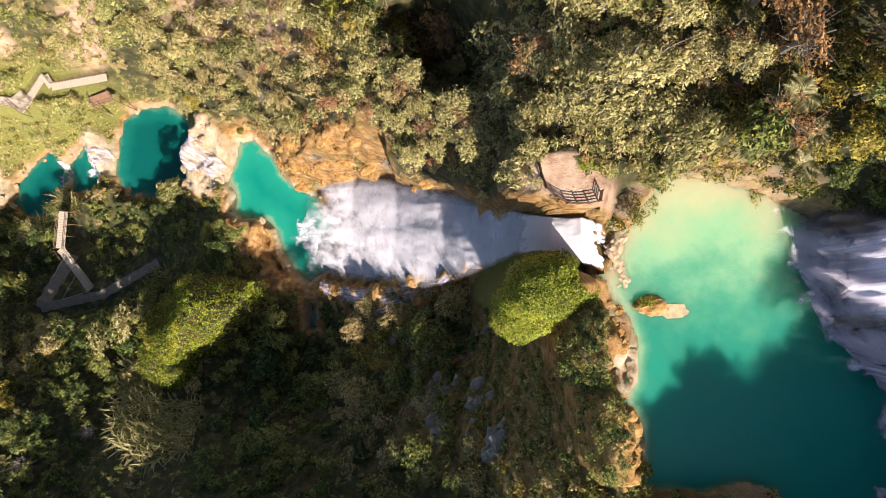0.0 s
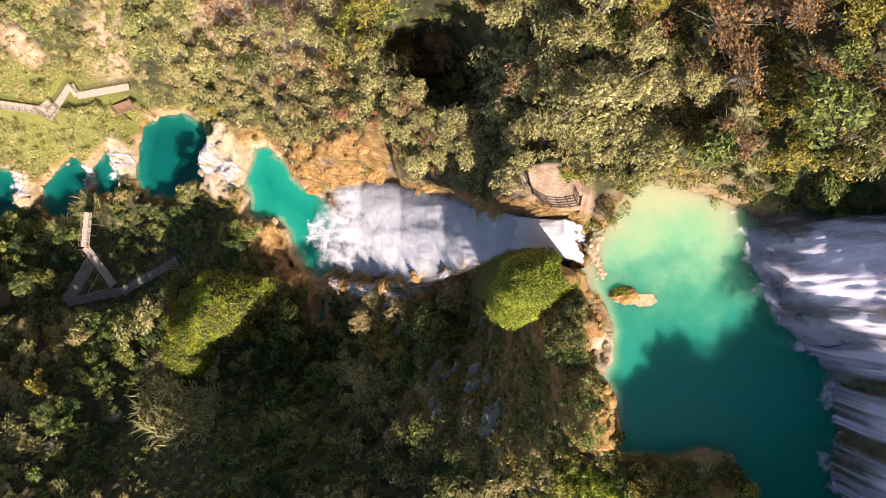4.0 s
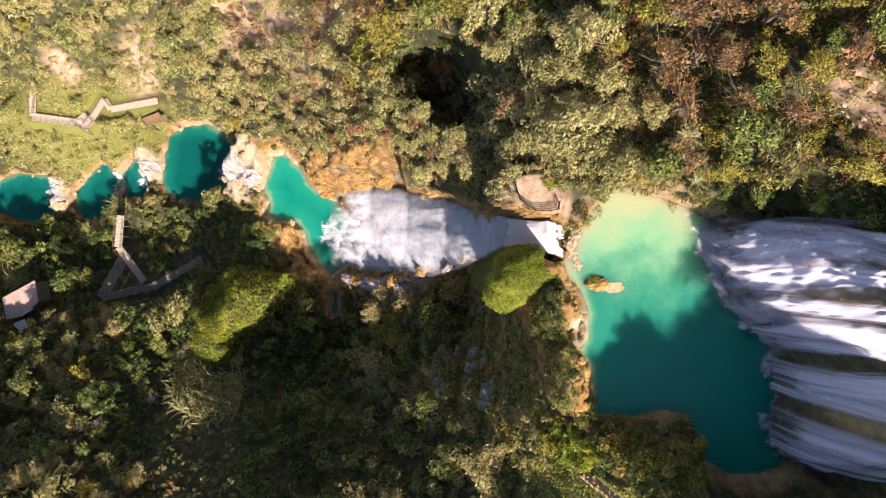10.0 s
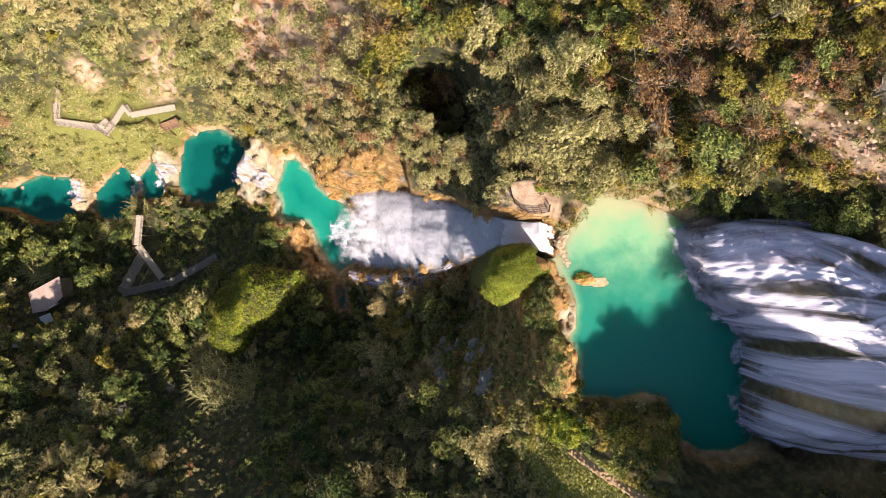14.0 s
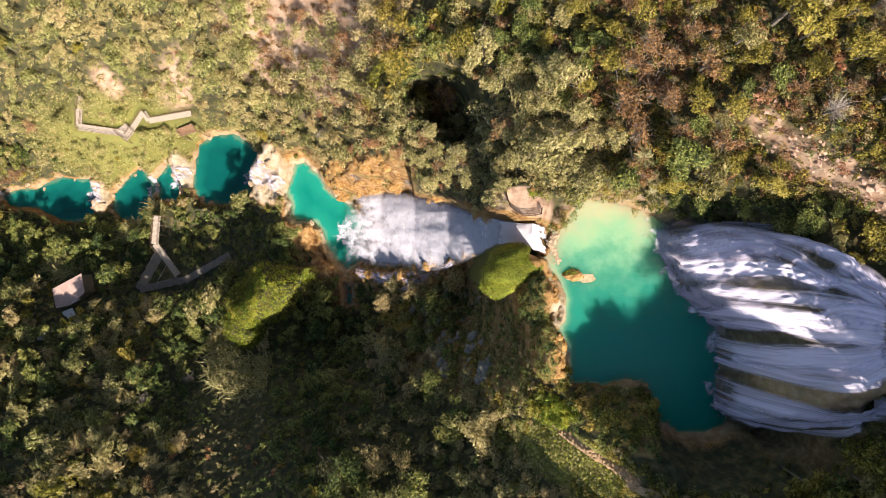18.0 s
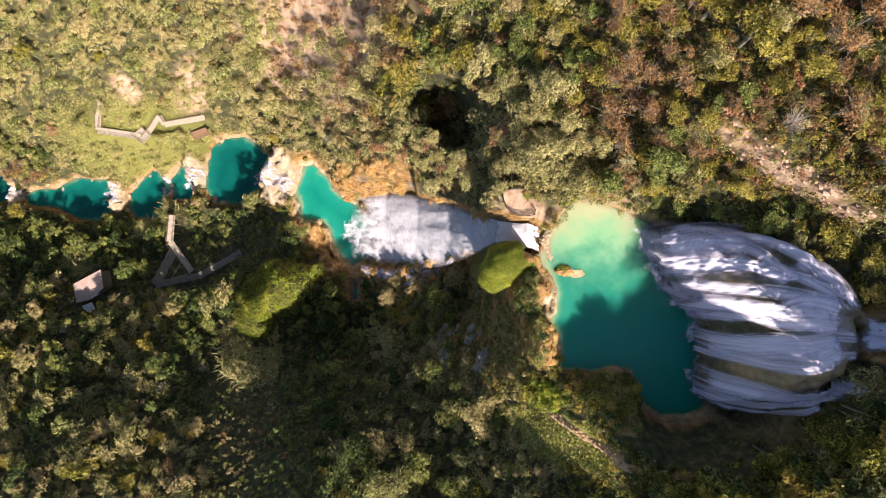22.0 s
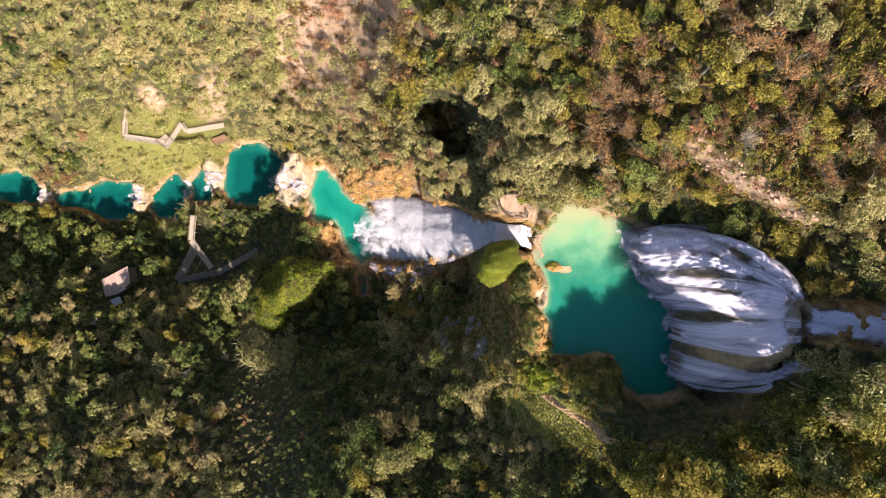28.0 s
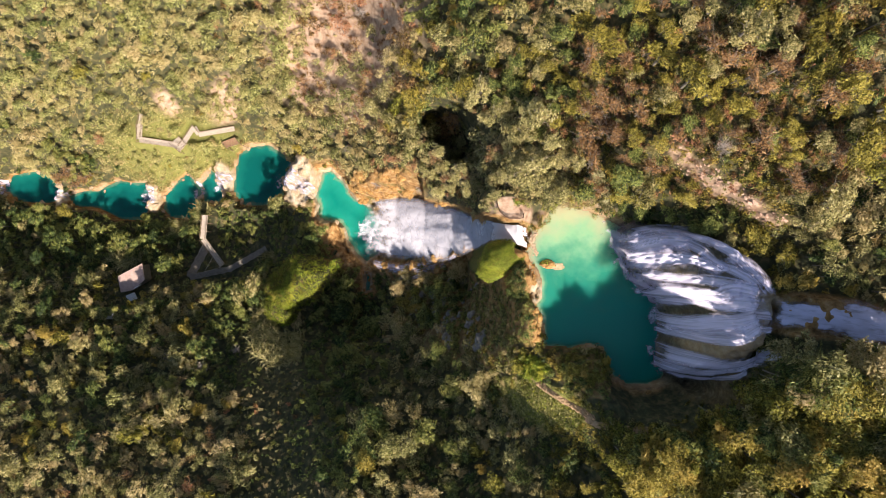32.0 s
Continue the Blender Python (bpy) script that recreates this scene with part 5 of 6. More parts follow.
for k, many in ((1, 30000), (5, 14000)):
    x, y = in_mound(k, many)
    patchy = fbm(x, y, 4, 505) > -0.9
    cover("creepers", x[patchy], y[patchy], 0.19, LEAF_MOSS, "bright yellow-green creepers draped over a large tufa mound", "creeper", 0.6, 0.8)
    x, y = in_mound(k, many // 3)
    patchy = (fbm(x, y, 4, 505) < -0.1) | (x < MOUNDS[k][0] - 4)
    cover("creepers", x[patchy], y[patchy], 0.15, LEAF_RUST, "brown withered creepers on a large tufa mound", "creeper", 0.6, 0.9)
for k, bare in ((2, -0.35), (3, -0.3), (4, -0.2)):
    x, y = in_mound(k, 12000)
    patchy = (fbm(x, y, 2.2, 511) > bare) & (x < MOUNDS[k][0] + (0.9 if k < 4 else 9) + 1.2 * fbm(x, y, 1.8, 513))
    cover("creepers", x[patchy], y[patchy], 0.13, LEAF_GREEN, "dark green creepers on a tufa rock by the pool", "creeper", 0.25, 0.8)
    x, y = in_mound(k, 420, 0.95)
    ok = x < MOUNDS[k][0] + (0.3 if k < 4 else 9)
    x, y = x[ok], y[ok]
    s = rng.uniform(0.5, 1.0, len(x))
    joined("shrubs", FINE[1], np.stack([x, y, ground(x, y) + 0.15 * s, s, x * 7, np.arange(len(x)) % 5, np.ones(len(x))], 1), [LEAF_GREEN, TWIG], "dark green shrubs on a tufa rock by the pool", "shrub")
x, y = rng.uniform(-125, -62, 26000), rng.uniform(18, 42, 26000)
ok = (np.hypot((x + 92) / 1.9, y - 30) < 15) & (clear_of(x, y) > 0.8)
cover("grass", x[ok], y[ok], 0.26, LEAF_GRASS, "sunlit tall grass on the bank beside the boardwalk", "grass", 0.2, 0.9)
x, y = rng.uniform(7, 33, 24000), rng.uniform(-45, -26, 24000)
ok = (np.hypot((x - 18.8) / 1.7, (y + 36)) + 1.6 * fbm(x, y, 2.5, 521) < 5.4) & (line_distance(LEDGE, x, y)[0] > 0.8)
cover("grass", x[ok][::3], y[ok][::3], 0.22, LEAF_MOSS, "fresh green grass beside a stone ledge", "grass", 0.2, 0.7)
cover("grass", x[ok], y[ok], 0.24, LEAF_GRASS, "sunlit grass beside a stone ledge", "grass", 0.15, 0.9)

# ---------------------------------------------------------------- built things
def part(name, bm, mat, parent, label=""):
    me = bpy.data.meshes.new(name)
    bm.to_mesh(me)
    bm.free()
    me.materials.append(mat)
    ob = new(name, me)
    ob.parent = parent
    if label:
        tagged(ob, label)
    return ob


def beam(bm, p, q, w, h, bevel=0.0):
    """A squared timber from p to q, w wide and h high."""
    p, q = Vector(p), Vector(q)
    d = q - p
    m = Matrix.Translation((p + q) / 2) @ d.to_track_quat("X", "Z").to_matrix().to_4x4() @ Matrix.Diagonal((d.length, w, h, 1))
    r = bmesh.ops.create_cube(bm, size=1.0, matrix=m)
    if bevel:
        bmesh.ops.bevel(bm, geom=list({e for v in r["verts"] for e in v.link_edges}), offset=bevel, segments=1, affect="EDGES")


def pole(bm, p, q, ra, rb, seg=7):
    p, q = Vector(p), Vector(q)
    d = q - p
    bmesh.ops.create_cone(bm, cap_ends=True, segments=seg, radius1=ra, radius2=rb, depth=d.length, matrix=Matrix.Translation((p + q) / 2) @ d.to_track_quat("Z", "Y").to_matrix().to_4x4())


def g1(x, y):
    return float(ground(np.array([x]), np.array([y]))[0])


def along(line, gap):
    """Points every gap metres along a line, corners included."""
    out = []
    for (ax, ay), (bx, by) in zip(line[:-1], line[1:]):
        n = max(1, round(math.hypot(bx - ax, by - ay) / gap))
        out += [(ax + (bx - ax) * k / n, ay + (by - ay) * k / n) for k in range(n)]
    return out + [line[-1]]


def railing(parent, line, z_at, gap, height, rails, mat, thick=0.09, deep=0.0):
    pts = along(line, gap)
    for x, y in pts:
        bm = bmesh.new()
        z = z_at(x, y)
        pole(bm, (x, y, z - deep), (x + rng.uniform(-0.03, 0.03), y + rng.uniform(-0.03, 0.03), z + height + rng.uniform(-0.03, 0.06)), thick * 0.62, thick * 0.5)
        part("post", bm, mat, parent)
    for (ax, ay), (bx, by) in zip(pts[:-1], pts[1:]):
        for k in range(rails):
            f = (k + 1) / rails * 0.95
            bm = bmesh.new()
            pole(bm, (ax, ay, z_at(ax, ay) + height * f + rng.uniform(-0.03, 0.03)), (bx, by, z_at(bx, by) + height * f + rng.uniform(-0.03, 0.03)), thick * 0.42, thick * 0.36, 6)
            part("rail", bm, mat, parent)


def offset(line, d):
    """The line shifted sideways by d metres to its left."""
    out = []
    for k, (x, y) in enumerate(line):
        a, b = line[max(k - 1, 0)], line[min(k + 1, len(line) - 1)]
        dx, dy = b[0] - a[0], b[1] - a[1]
        m = math.hypot(dx, dy)
        out.append((x - dy / m * d, y + dx / m * d))
    return out


def boardwalk(label, line, z_at, width, mat, rail_mat, sides=(1, -1), pitch=0.34):
    base = tagged(new("boardwalk"), label, "boardwalk")
    for k, ((ax, ay), (bx, by)) in enumerate(zip(line[:-1], line[1:])):
        run = math.hypot(bx - ax, by - ay)
        ux, uy = (bx - ax) / run, (by - ay) / run
        n = max(2, int(run / pitch))
        bm = bmesh.new()
        for j in range(n):
            f = (j + 0.5) / n
            x, y = ax + (bx - ax) * f, ay + (by - ay) * f
            w = width / 2 + rng.uniform(-0.05, 0.05)
            z = z_at(x, y) + rng.uniform(-0.012, 0.012) + k * 0.006
            beam(bm, (x - uy * w, y + ux * w, z), (x + uy * w, y - ux * w, z), pitch * 0.9, 0.06)
        part("deck", bm, mat, base)
        for sgn in (1, -1):
            bm = bmesh.new()
            o = sgn * (width / 2 - 0.15)
            beam(bm, (ax - uy * o, ay + ux * o, z_at(ax, ay) - 0.13), (bx - uy * o, by + ux * o, z_at(bx, by) - 0.13), 0.1, 0.18)
            part("joist", bm, rail_mat, base)
    for x, y in along(line, 2.6):
        g = g1(x, y)
        bm = bmesh.new()
        pole(bm, (x, y, g - 0.3), (x, y, z_at(x, y) - 0.04), 0.11, 0.1)
        part("pile", bm, rail_mat, base)
    for sgn in sides:
        railing(base, offset(line, sgn * (width / 2 - 0.06)), z_at, 1.5, 1.05, 2, rail_mat, 0.11)
    return base


# the lookout by the lip of the middle fall
pad_z = lambda x, y: 71.95
fence = tagged(new("railing"), "dark brown timber railing round a trodden-earth lookout", "railing")
railing(fence, [(8.5, 7.7), (8.75, 6.6), (9.2, 5.5), (10.1, 4.7), (11.1, 4.1), (12.1, 4.05), (13.1, 4.12), (13.95, 4.3), (14.1, 5.2)], lambda x, y: g1(x, y), 1.0, 1.15, 4, WOOD_DARK, 0.12, 0.4)

# boardwalks
nw_z = lambda x, y: -1.7
boardwalk("weathered plank boardwalk with timber railings on the grassy bank", WALK_NW[:4], nw_z, 1.9, WOOD_PALE, WOOD_POST)
boardwalk("weathered plank steps and boardwalk with timber railings", WALK_NW[3:], lambda x, y: -1.64, 1.6, WOOD_PALE, WOOD_POST, (1,))
boardwalk("short plank boardwalk spur towards the slope", [(-103.4, 37.5), (-101.8, 42.0)], lambda x, y: -1.62 + 0.35 * (y - 37.5), 1.5, WOOD_PALE, WOOD_POST, (1,))


def deck_at(label, corners, z, mat, rail_mat, open_side):
    """A planked deck on piles with a railing on all sides but one."""
    base = tagged(new("viewing_deck"), label, "deck")
    (ax, ay), (bx, by), (cx, cy), (dx, dy) = corners
    n = int(math.hypot(bx - ax, by - ay) / 0.3)
    for j in range(n):
        f = (j + 0.5) / n
        bm = bmesh.new()
        beam(bm, (ax + (bx - ax) * f, ay + (by - ay) * f, z), (dx + (cx - dx) * f, dy + (cy - dy) * f, z), 0.27, 0.06)
        part("plank", bm, mat, base)
    for x, y in corners:
        bm = bmesh.new()
        pole(bm, (x, y, g1(x, y) - 0.4), (x, y, z - 0.03), 0.12, 0.11)
        part("pile", bm, rail_mat, base)
    for k in range(4):
        if k != open_side:
            railing(base, [corners[k], corners[(k + 1) % 4]], lambda x, y: z, 1.3, 1.05, 2, rail_mat, 0.11)


deck_at("square weathered plank viewing deck with timber railings", [(-93.4, 31.8), (-90.0, 28.9), (-87.9, 31.6), (-90.4, 34.0)], -1.6, WOOD_PALE, WOOD_POST, 3)
deck_at("small reddish plank deck above the round pool", [(-76.3, 32.4), (-74.7, 30.4), (-70.3, 31.8), (-72.0, 34.0)], -1.9, WOOD_RED, WOOD_POST, 3)

# walkways on the shaded western bank
boardwalk("pale plank footbridge leading to a viewpoint over the pools", WALK_W[:2], lambda x, y: -2.7, 1.9, WOOD_PALE, WOOD_POST)
stairs = tagged(new("staircase"), "long flight of weathered timber steps down the bank", "staircase")
n = 26
for k in range(n):
    f = (k + 0.5) / n
    x, y = -82.7 + 6.3 * f, 0.1 - 8.8 * f
    bm = bmesh.new()
    beam(bm, (x - 0.75, y - 0.53, -2.72 - 0.6 * f), (x + 0.75, y + 0.53, -2.72 - 0.6 * f), 0.34, 0.07, 0.01)
    part("tread", bm, WOOD_PALE, stairs)
for sgn in (1, -1):
    railing(stairs, offset([(-82.7, 0.1), (-76.4, -8.7)], sgn * 0.95), lambda x, y: -2.72 - 0.6 * (x + 82.7) / 6.3, 1.6, 1.0, 1, WOOD_POST, 0.12)


def slab_path(name, label, line, width, mat, lift=0.12):
    """A laid path that follows the ground, with uneven edges."""
    pts = along(line, 0.8)
    bm = bmesh.new()
    rows = []
    for k, (x, y) in enumerate(pts):
        a, b = pts[max(k - 1, 0)], pts[min(k + 1, len(pts) - 1)]
        m = math.hypot(b[0] - a[0], b[1] - a[1])
        nx, ny = -(b[1] - a[1]) / m, (b[0] - a[0]) / m
        w = width / 2 * (1 + 0.12 * math.sin(k * 1.9))
        z = max(g1(x, y), g1(x + nx * w, y + ny * w), g1(x - nx * w, y - ny * w)) + lift
        rows.append([bm.verts.new((x + nx * w * s, y + ny * w * s, z + dz)) for s, dz in ((1, -0.5), (1, 0), (0.5, 0.02), (-0.5, 0.02), (-1, 0), (-1, -0.5))])
    for r, s in zip(rows[:-1], rows[1:]):
        for k in range(5):
            bm.faces.new((r[k], r[k + 1], s[k + 1], s[k]))
    me = bpy.data.meshes.new(name)
    bm.to_mesh(me)
    bm.free()
    me.materials.append(mat)
    return tagged(new(name, me), label, "path", kind="structure")


slab_path("path", "grey concrete path in the shade of the slope", [(-82.9, -1.2), (-85.0, -7.0), (-87.2, -12.8)], 2.8, CONCRETE)
slab_path("path", "grey concrete path in the shade of the slope", WALK_S[1:], 1.9, CONCRETE, 0.16)
west_rail = tagged(new("railing"), "pale pole railing beside a concrete path", "railing")
railing(west_rail, [(-83.9, -0.8), (-88.0, -11.4)], lambda x, y: g1(x, y) + 0.1, 2.6, 1.0, 1, WOOD_PALE, 0.16)
railing(west_rail, [(-82.1, -10.9), (-79.0, -5.4), (-76.8, -9.3), (-82.1, -10.9)], lambda x, y: -3.2, 2.4, 0.9, 1, WOOD_PALE, 0.14)

# the pavilion in the woods
hut = tagged(new("pavilion"), "small pavilion with a flat pinkish concrete roof among trees", "building")


def prism(corners, z0, z1, bevel=0.05):
    bm = bmesh.new()
    lo, hi = [bm.verts.new((x, y, z0)) for x, y in corners], [bm.verts.new((x, y, z1)) for x, y in corners]
    bm.faces.new(hi)
    bm.faces.new(lo[::-1])
    for k in range(len(corners)):
        j = (k + 1) % len(corners)
        bm.faces.new((lo[k], lo[j], hi[j], hi[k]))
    bmesh.ops.recalc_face_normals(bm, faces=bm.faces)
    bmesh.ops.bevel(bm, geom=list(bm.edges), offset=bevel, segments=1, affect="EDGES")
    return bm


hz = g1(-104.5, -13.5)
ROOF = [(-108.7, -12.3), (-100.7, -8.0), (-99.8, -13.3), (-103.6, -16.8), (-107.6, -17.6)]
part("roof", prism(ROOF, 1.6, 1.95), PINK, hut, "flat pinkish concrete roof slab")
inset = [(-104.2 + (x + 104.2) * 0.9, -13.2 + (y + 13.2) * 0.88) for x, y in ROOF]
for k in range(5):
    (ax, ay), (bx, by) = inset[k], inset[(k + 1) % 5]
    bm = bmesh.new()
    beam(bm, (ax, ay, (hz + 1.6) / 2 - 0.3), (bx, by, (hz + 1.6) / 2 - 0.3), 0.2, 2.2 + max(0, 1.6 - hz - 1.6))
    part("wall", bm, CONCRETE, hut)
bm = bmesh.new()
for k in range(6):
    beam(bm, (-106.2 + 0.55 * k, -18.6 + 0.2 * k, 1.0 + 0.16 * k), (-105.2 + 0.55 * k, -20.6 + 0.2 * k, 1.0 + 0.16 * k), 0.52, 0.34)
part("step", bm, WHITEWASH, hut, "whitewashed steps beside the roof")
bm = bmesh.new()
beam(bm, (-103.2, -16.2, 2.05), (-101.0, -15.0, 2.05), 0.22, 0.5)
part("parapet", bm, WHITEWASH, hut)
shed = tagged(new("shed"), "tiny shed with a grey sheet-metal roof under trees", "building")
sx, sy = -108.5, -24.5
sz = g1(sx, sy)
part("wall", prism([(sx - 0.8, sy - 0.9), (sx + 0.8, sy - 0.9), (sx + 0.8, sy + 0.9), (sx - 0.8, sy + 0.9)], sz - 0.3, sz + 2.0), CONCRETE, shed)
part("roof", prism([(sx - 1.1, sy - 1.2), (sx + 1.1, sy - 1.2), (sx + 1.1, sy + 1.2), (sx - 1.1, sy + 1.2)], sz + 2.0, sz + 2.12, 0.02), SHEET, shed)


# ---------------------------------------------------------------- rocks
def rock_mesh(seed, mat, subdiv=3, flat=0.65):
    r = np.random.default_rng(seed)
    bm = bmesh.new()
    bmesh.ops.create_icosphere(bm, subdivisions=subdiv, radius=1.0)
    off = Vector(r.uniform(0, 50, 3))
    for v in bm.verts:
        p = v.co.copy()
        n = noise.fractal(p * 1.3 + off, 0.9, 2.1, 4) * 0.42 + noise.noise(p * 4 + off) * 0.1
        v.co = p * (1 + n)
        v.co.z *= flat
    me = bpy.data.meshes.new("rock")
    bm.to_mesh(me)
    bm.free()
    me.materials.append(mat)
    return me


ROCKS = [rock_mesh(k, TUFA_PALE) for k in range(4)] + [rock_mesh(10 + k, TUFA_ORANGE) for k in range(4)]


LANDSLIP = [rock_mesh(70 + k, STONE_PINK, 1, 0.45) for k in range(5)]


def put_rock(x, y, s, pale, label, group, sink=0.25, z=None, name="tufa_rock"):
    ob = new(name, ROCKS[int(rng.integers(0, 4)) + (0 if pale else 4)])
    zz = g1(x, y) if z is None else z
    ob.matrix_basis = Matrix.Translation((x, y, zz + s * (0.3 - sink))) @ Matrix.Rotation(rng.uniform(0, 6.28), 4, "Z") @ Matrix.Diagonal((s * rng.uniform(0.8, 1.3), s * rng.uniform(0.7, 1.1), s * rng.uniform(0.7, 1.0), 1))
    return tagged(ob, label, "rock", group)


for name, (level, poly) in POOLS.items():
    west = name not in ("pool_upper", "pool_mid", "pool_slit")
    for k in range(9 if west else 16):
        a, b = poly[k % len(poly)], poly[(k + 1) % len(poly)]
        f = rng.uniform(0, 1)
        x, y = a[0] + (b[0] - a[0]) * f + rng.uniform(-1.2, 1.2), a[1] + (b[1] - a[1]) * f + rng.uniform(-1.2, 1.2)
        if fan(np.array([x]), np.array([y]))[2][0] > 0.2 or (name == "pool_upper" and (y > 0 or (x < 18.5 and y > -4.5))):
            continue
        put_rock(x, y, rng.uniform(0.35, 1.0) * (1.1 if west else 0.7), west or rng.uniform() < 0.3, "rounded pale tufa rock at the water's edge" if west else "orange tufa rock at the water's edge", "tufa rocks along the pools", z=max(g1(x, y), level - 0.3))
for k in range(70):
    f = rng.uniform(0, 1)
    f = 0.5 + 0.5 * f
    side = 1 if rng.uniform() < 0.25 else -1
    i = f * (len(FALL) - 1)
    q = [float(np.interp(i, range(len(FALL)), [p[j] for p in FALL])) for j in range(4)]
    x, y = q[0], q[1] + side * (q[3] + rng.uniform(-0.8, 3.5))
    put_rock(x, y, rng.uniform(0.4, 1.2), False, "orange-brown tufa rock beside the waterfall", "tufa rocks beside the fall")
for k in range(34):
    x, y = rng.uniform(-32, -7), rng.uniform(10.5, 20)
    if float(clear_of(np.array([x]), np.array([y]))[0]) > 0.3:
        put_rock(x, y, rng.uniform(0.6, 1.7), False, "orange tufa boulder on the cliff beside the fall", "tufa rocks on the cliff", 0.35)
for cx, cy, r in SILLS:
    for k in range(int(r * 4)):
        a, q = rng.uniform(0, 6.28), r * math.sqrt(rng.uniform(0.05, 1.0))
        x, y = cx + q * math.cos(a), cy + (q + 1.0) * math.sin(a)
        if min(float(edge_distance(p, np.array([x]), np.array([y]))[0]) for l, p in POOLS.values()) > 0.2:
            put_rock(x, y, rng.uniform(0.3, 0.95), True, "pale water-worn tufa rock between pools", "tufa rocks along the pools", 0.4)
for k in range(15):
    f = k / 14
    put_rock(16.8 + 0.4 * math.sin(f * 9) + rng.uniform(-0.2, 0.2), 2.6 - 6.2 * f, rng.uniform(0.55, 0.95), True, "low pale tufa rim along the lip of the waterfall", "tufa rocks on the lip", 0.5, z=68.3)
put_rock(12.7, 7.9, 0.5, False, "brown boulder at the edge of the lookout", "", 0.1)

for k in range(130):
    i = (len(DIRT) - 1) * rng.uniform(0, 1) ** 0.8
    x, y = float(np.interp(i, range(len(DIRT)), [p[0] for p in DIRT])), float(np.interp(i, range(len(DIRT)), [p[1] for p in DIRT]))
    side = rng.normal(0, 0.8)
    ob = put_rock(x + 0.55 * side + rng.uniform(-0.5, 0.5), y + side, rng.uniform(0.14, 0.36) * (1.9 if k % 9 == 0 else 1.0), False, "pinkish stone in a bare landslip scar", "stones of the landslip", 0.35, name="stone")
    ob.data = LANDSLIP[k % 5]

# the green mound that overhangs the cliff beside the lip of the fall
LOBES = [(10.1, -3.7, 4.5, 3.0, 22, 72.6, 66.5), (7.9, -6.6, 2.7, 2.8, -15, 69.6, 64.5)]


def lobe_at(m, a, f):
    """A place on the top of a lobe: bearing a, share f of the way to its rim."""
    cx, cy, rx, ry, turn, top, mid = m
    r = 1 + 0.10 * np.sin(2 * a + cx) + 0.09 * np.sin(3 * a + 1 + cy) + 0.06 * np.sin(5 * a + cx)
    u, v = rx * r * f * np.cos(a), ry * r * f * np.sin(a)
    c, s = math.cos(radians(turn)), math.sin(radians(turn))
    x, y = cx + u * c - v * s, cy + u * s + v * c
    z = mid + (top - mid) * np.sqrt(np.clip(1 - f ** 2.6, 0, 1)) + (0.9 * fbm(x, y, 2.6, 701) + 0.35 * fbm(x, y, 0.9, 703)) * (1 - 0.6 * f)
    # it leans down towards the west
    return x, y, z - 0.32 * np.clip(10.5 - x, 0, 9)


for m in LOBES:
    A, F = np.meshgrid(np.linspace(0, 2 * math.pi, 73)[:-1], np.linspace(0.02, 1, 26))
    x, y, z = lobe_at(m, A, F)
    low = z[-1] - 3.4 * np.sqrt(np.clip(1 - F[::-1] ** 2, 0, 1)) - 0.5 * fbm(x[::-1], y[::-1], 1.4, 705)
    V = np.concatenate([np.stack([x, y, z], -1), np.stack([x[::-1], y[::-1], low], -1)[1:]]).reshape(-1, 3)
    rows_n = 51
    q = np.arange(rows_n * 72).reshape(rows_n, 72)
    q = np.column_stack([q, q[:, :1]])
    faces = np.stack([q[:-1, :-1], q[:-1, 1:], q[1:, 1:], q[1:, :-1]], -1).reshape(-1, 4)[:, ::-1]
    body = tagged(new("tufa_mound", mesh_from("tufa_mound", V, faces, [TUFA_ORANGE], smooth=True)), "rounded tufa mound overhanging the cliff by the fall", "rock")
    n = 21000 if m is LOBES[0] else 11000
    a, f = rng.uniform(0, 6.2832, n), np.sqrt(rng.uniform(0, 1.0, n))
    x, y, z = lobe_at(m, a, f)
    keep = (fbm(x, y, 2.0, 501) > -0.5) & (np.hypot(x - 13.6, y + 2.8) > 1.2 + 0.8 * fbm(x, y, 1.2, 503))
    x, y, z, a, f = x[keep], y[keep], z[keep], a[keep], f[keep]
    n = len(x)
    out_ = np.stack([np.cos(a + radians(m[4])) * f ** 3 * 1.3, np.sin(a + radians(m[4])) * f ** 3 * 1.3, np.full(n, 1.0)], 1)
    d = out_ + rng.normal(size=(n, 3)) * 0.55
    d /= np.linalg.norm(d, axis=1)[:, None]
    t = np.cross(d, rng.normal(size=(n, 3)))
    t /= np.linalg.norm(t, axis=1)[:, None]
    b = np.cross(d, t)
    p = np.stack([x, y, z], 1) + out_ * rng.uniform(0.02, 0.42, (n, 1))
    sz = 0.098 * rng.uniform(0.5, 1.5, (n, 1))
    tagged(new("creepers", mesh_from("creepers", np.stack([p - t * sz, p - b * sz * 0.6, p + t * sz, p + b * sz * 0.6], 1).reshape(-1, 3), np.arange(n * 4).reshape(-1, 4), [LEAF_MOSS])),
           "bright green creepers draped over a rounded tufa mound", "creeper", kind="stuff")
for k in range(18):
    f = k / 17
    x, y = (16.6 + rng.uniform(-0.9, 0.4), -5.8 - 8.0 * f) if k < 8 else (16.6 + rng.uniform(-1.5, 0.5) + 0.9 * f, -14.0 - 7.0 * (f - 0.45) * 1.8)
    ob = put_rock(x, y, rng.uniform(0.4, 0.95), False, "craggy orange tufa in the pool's western bank", "tufa rocks in the bank", 0.42)
    ob.scale.z *= 1.5

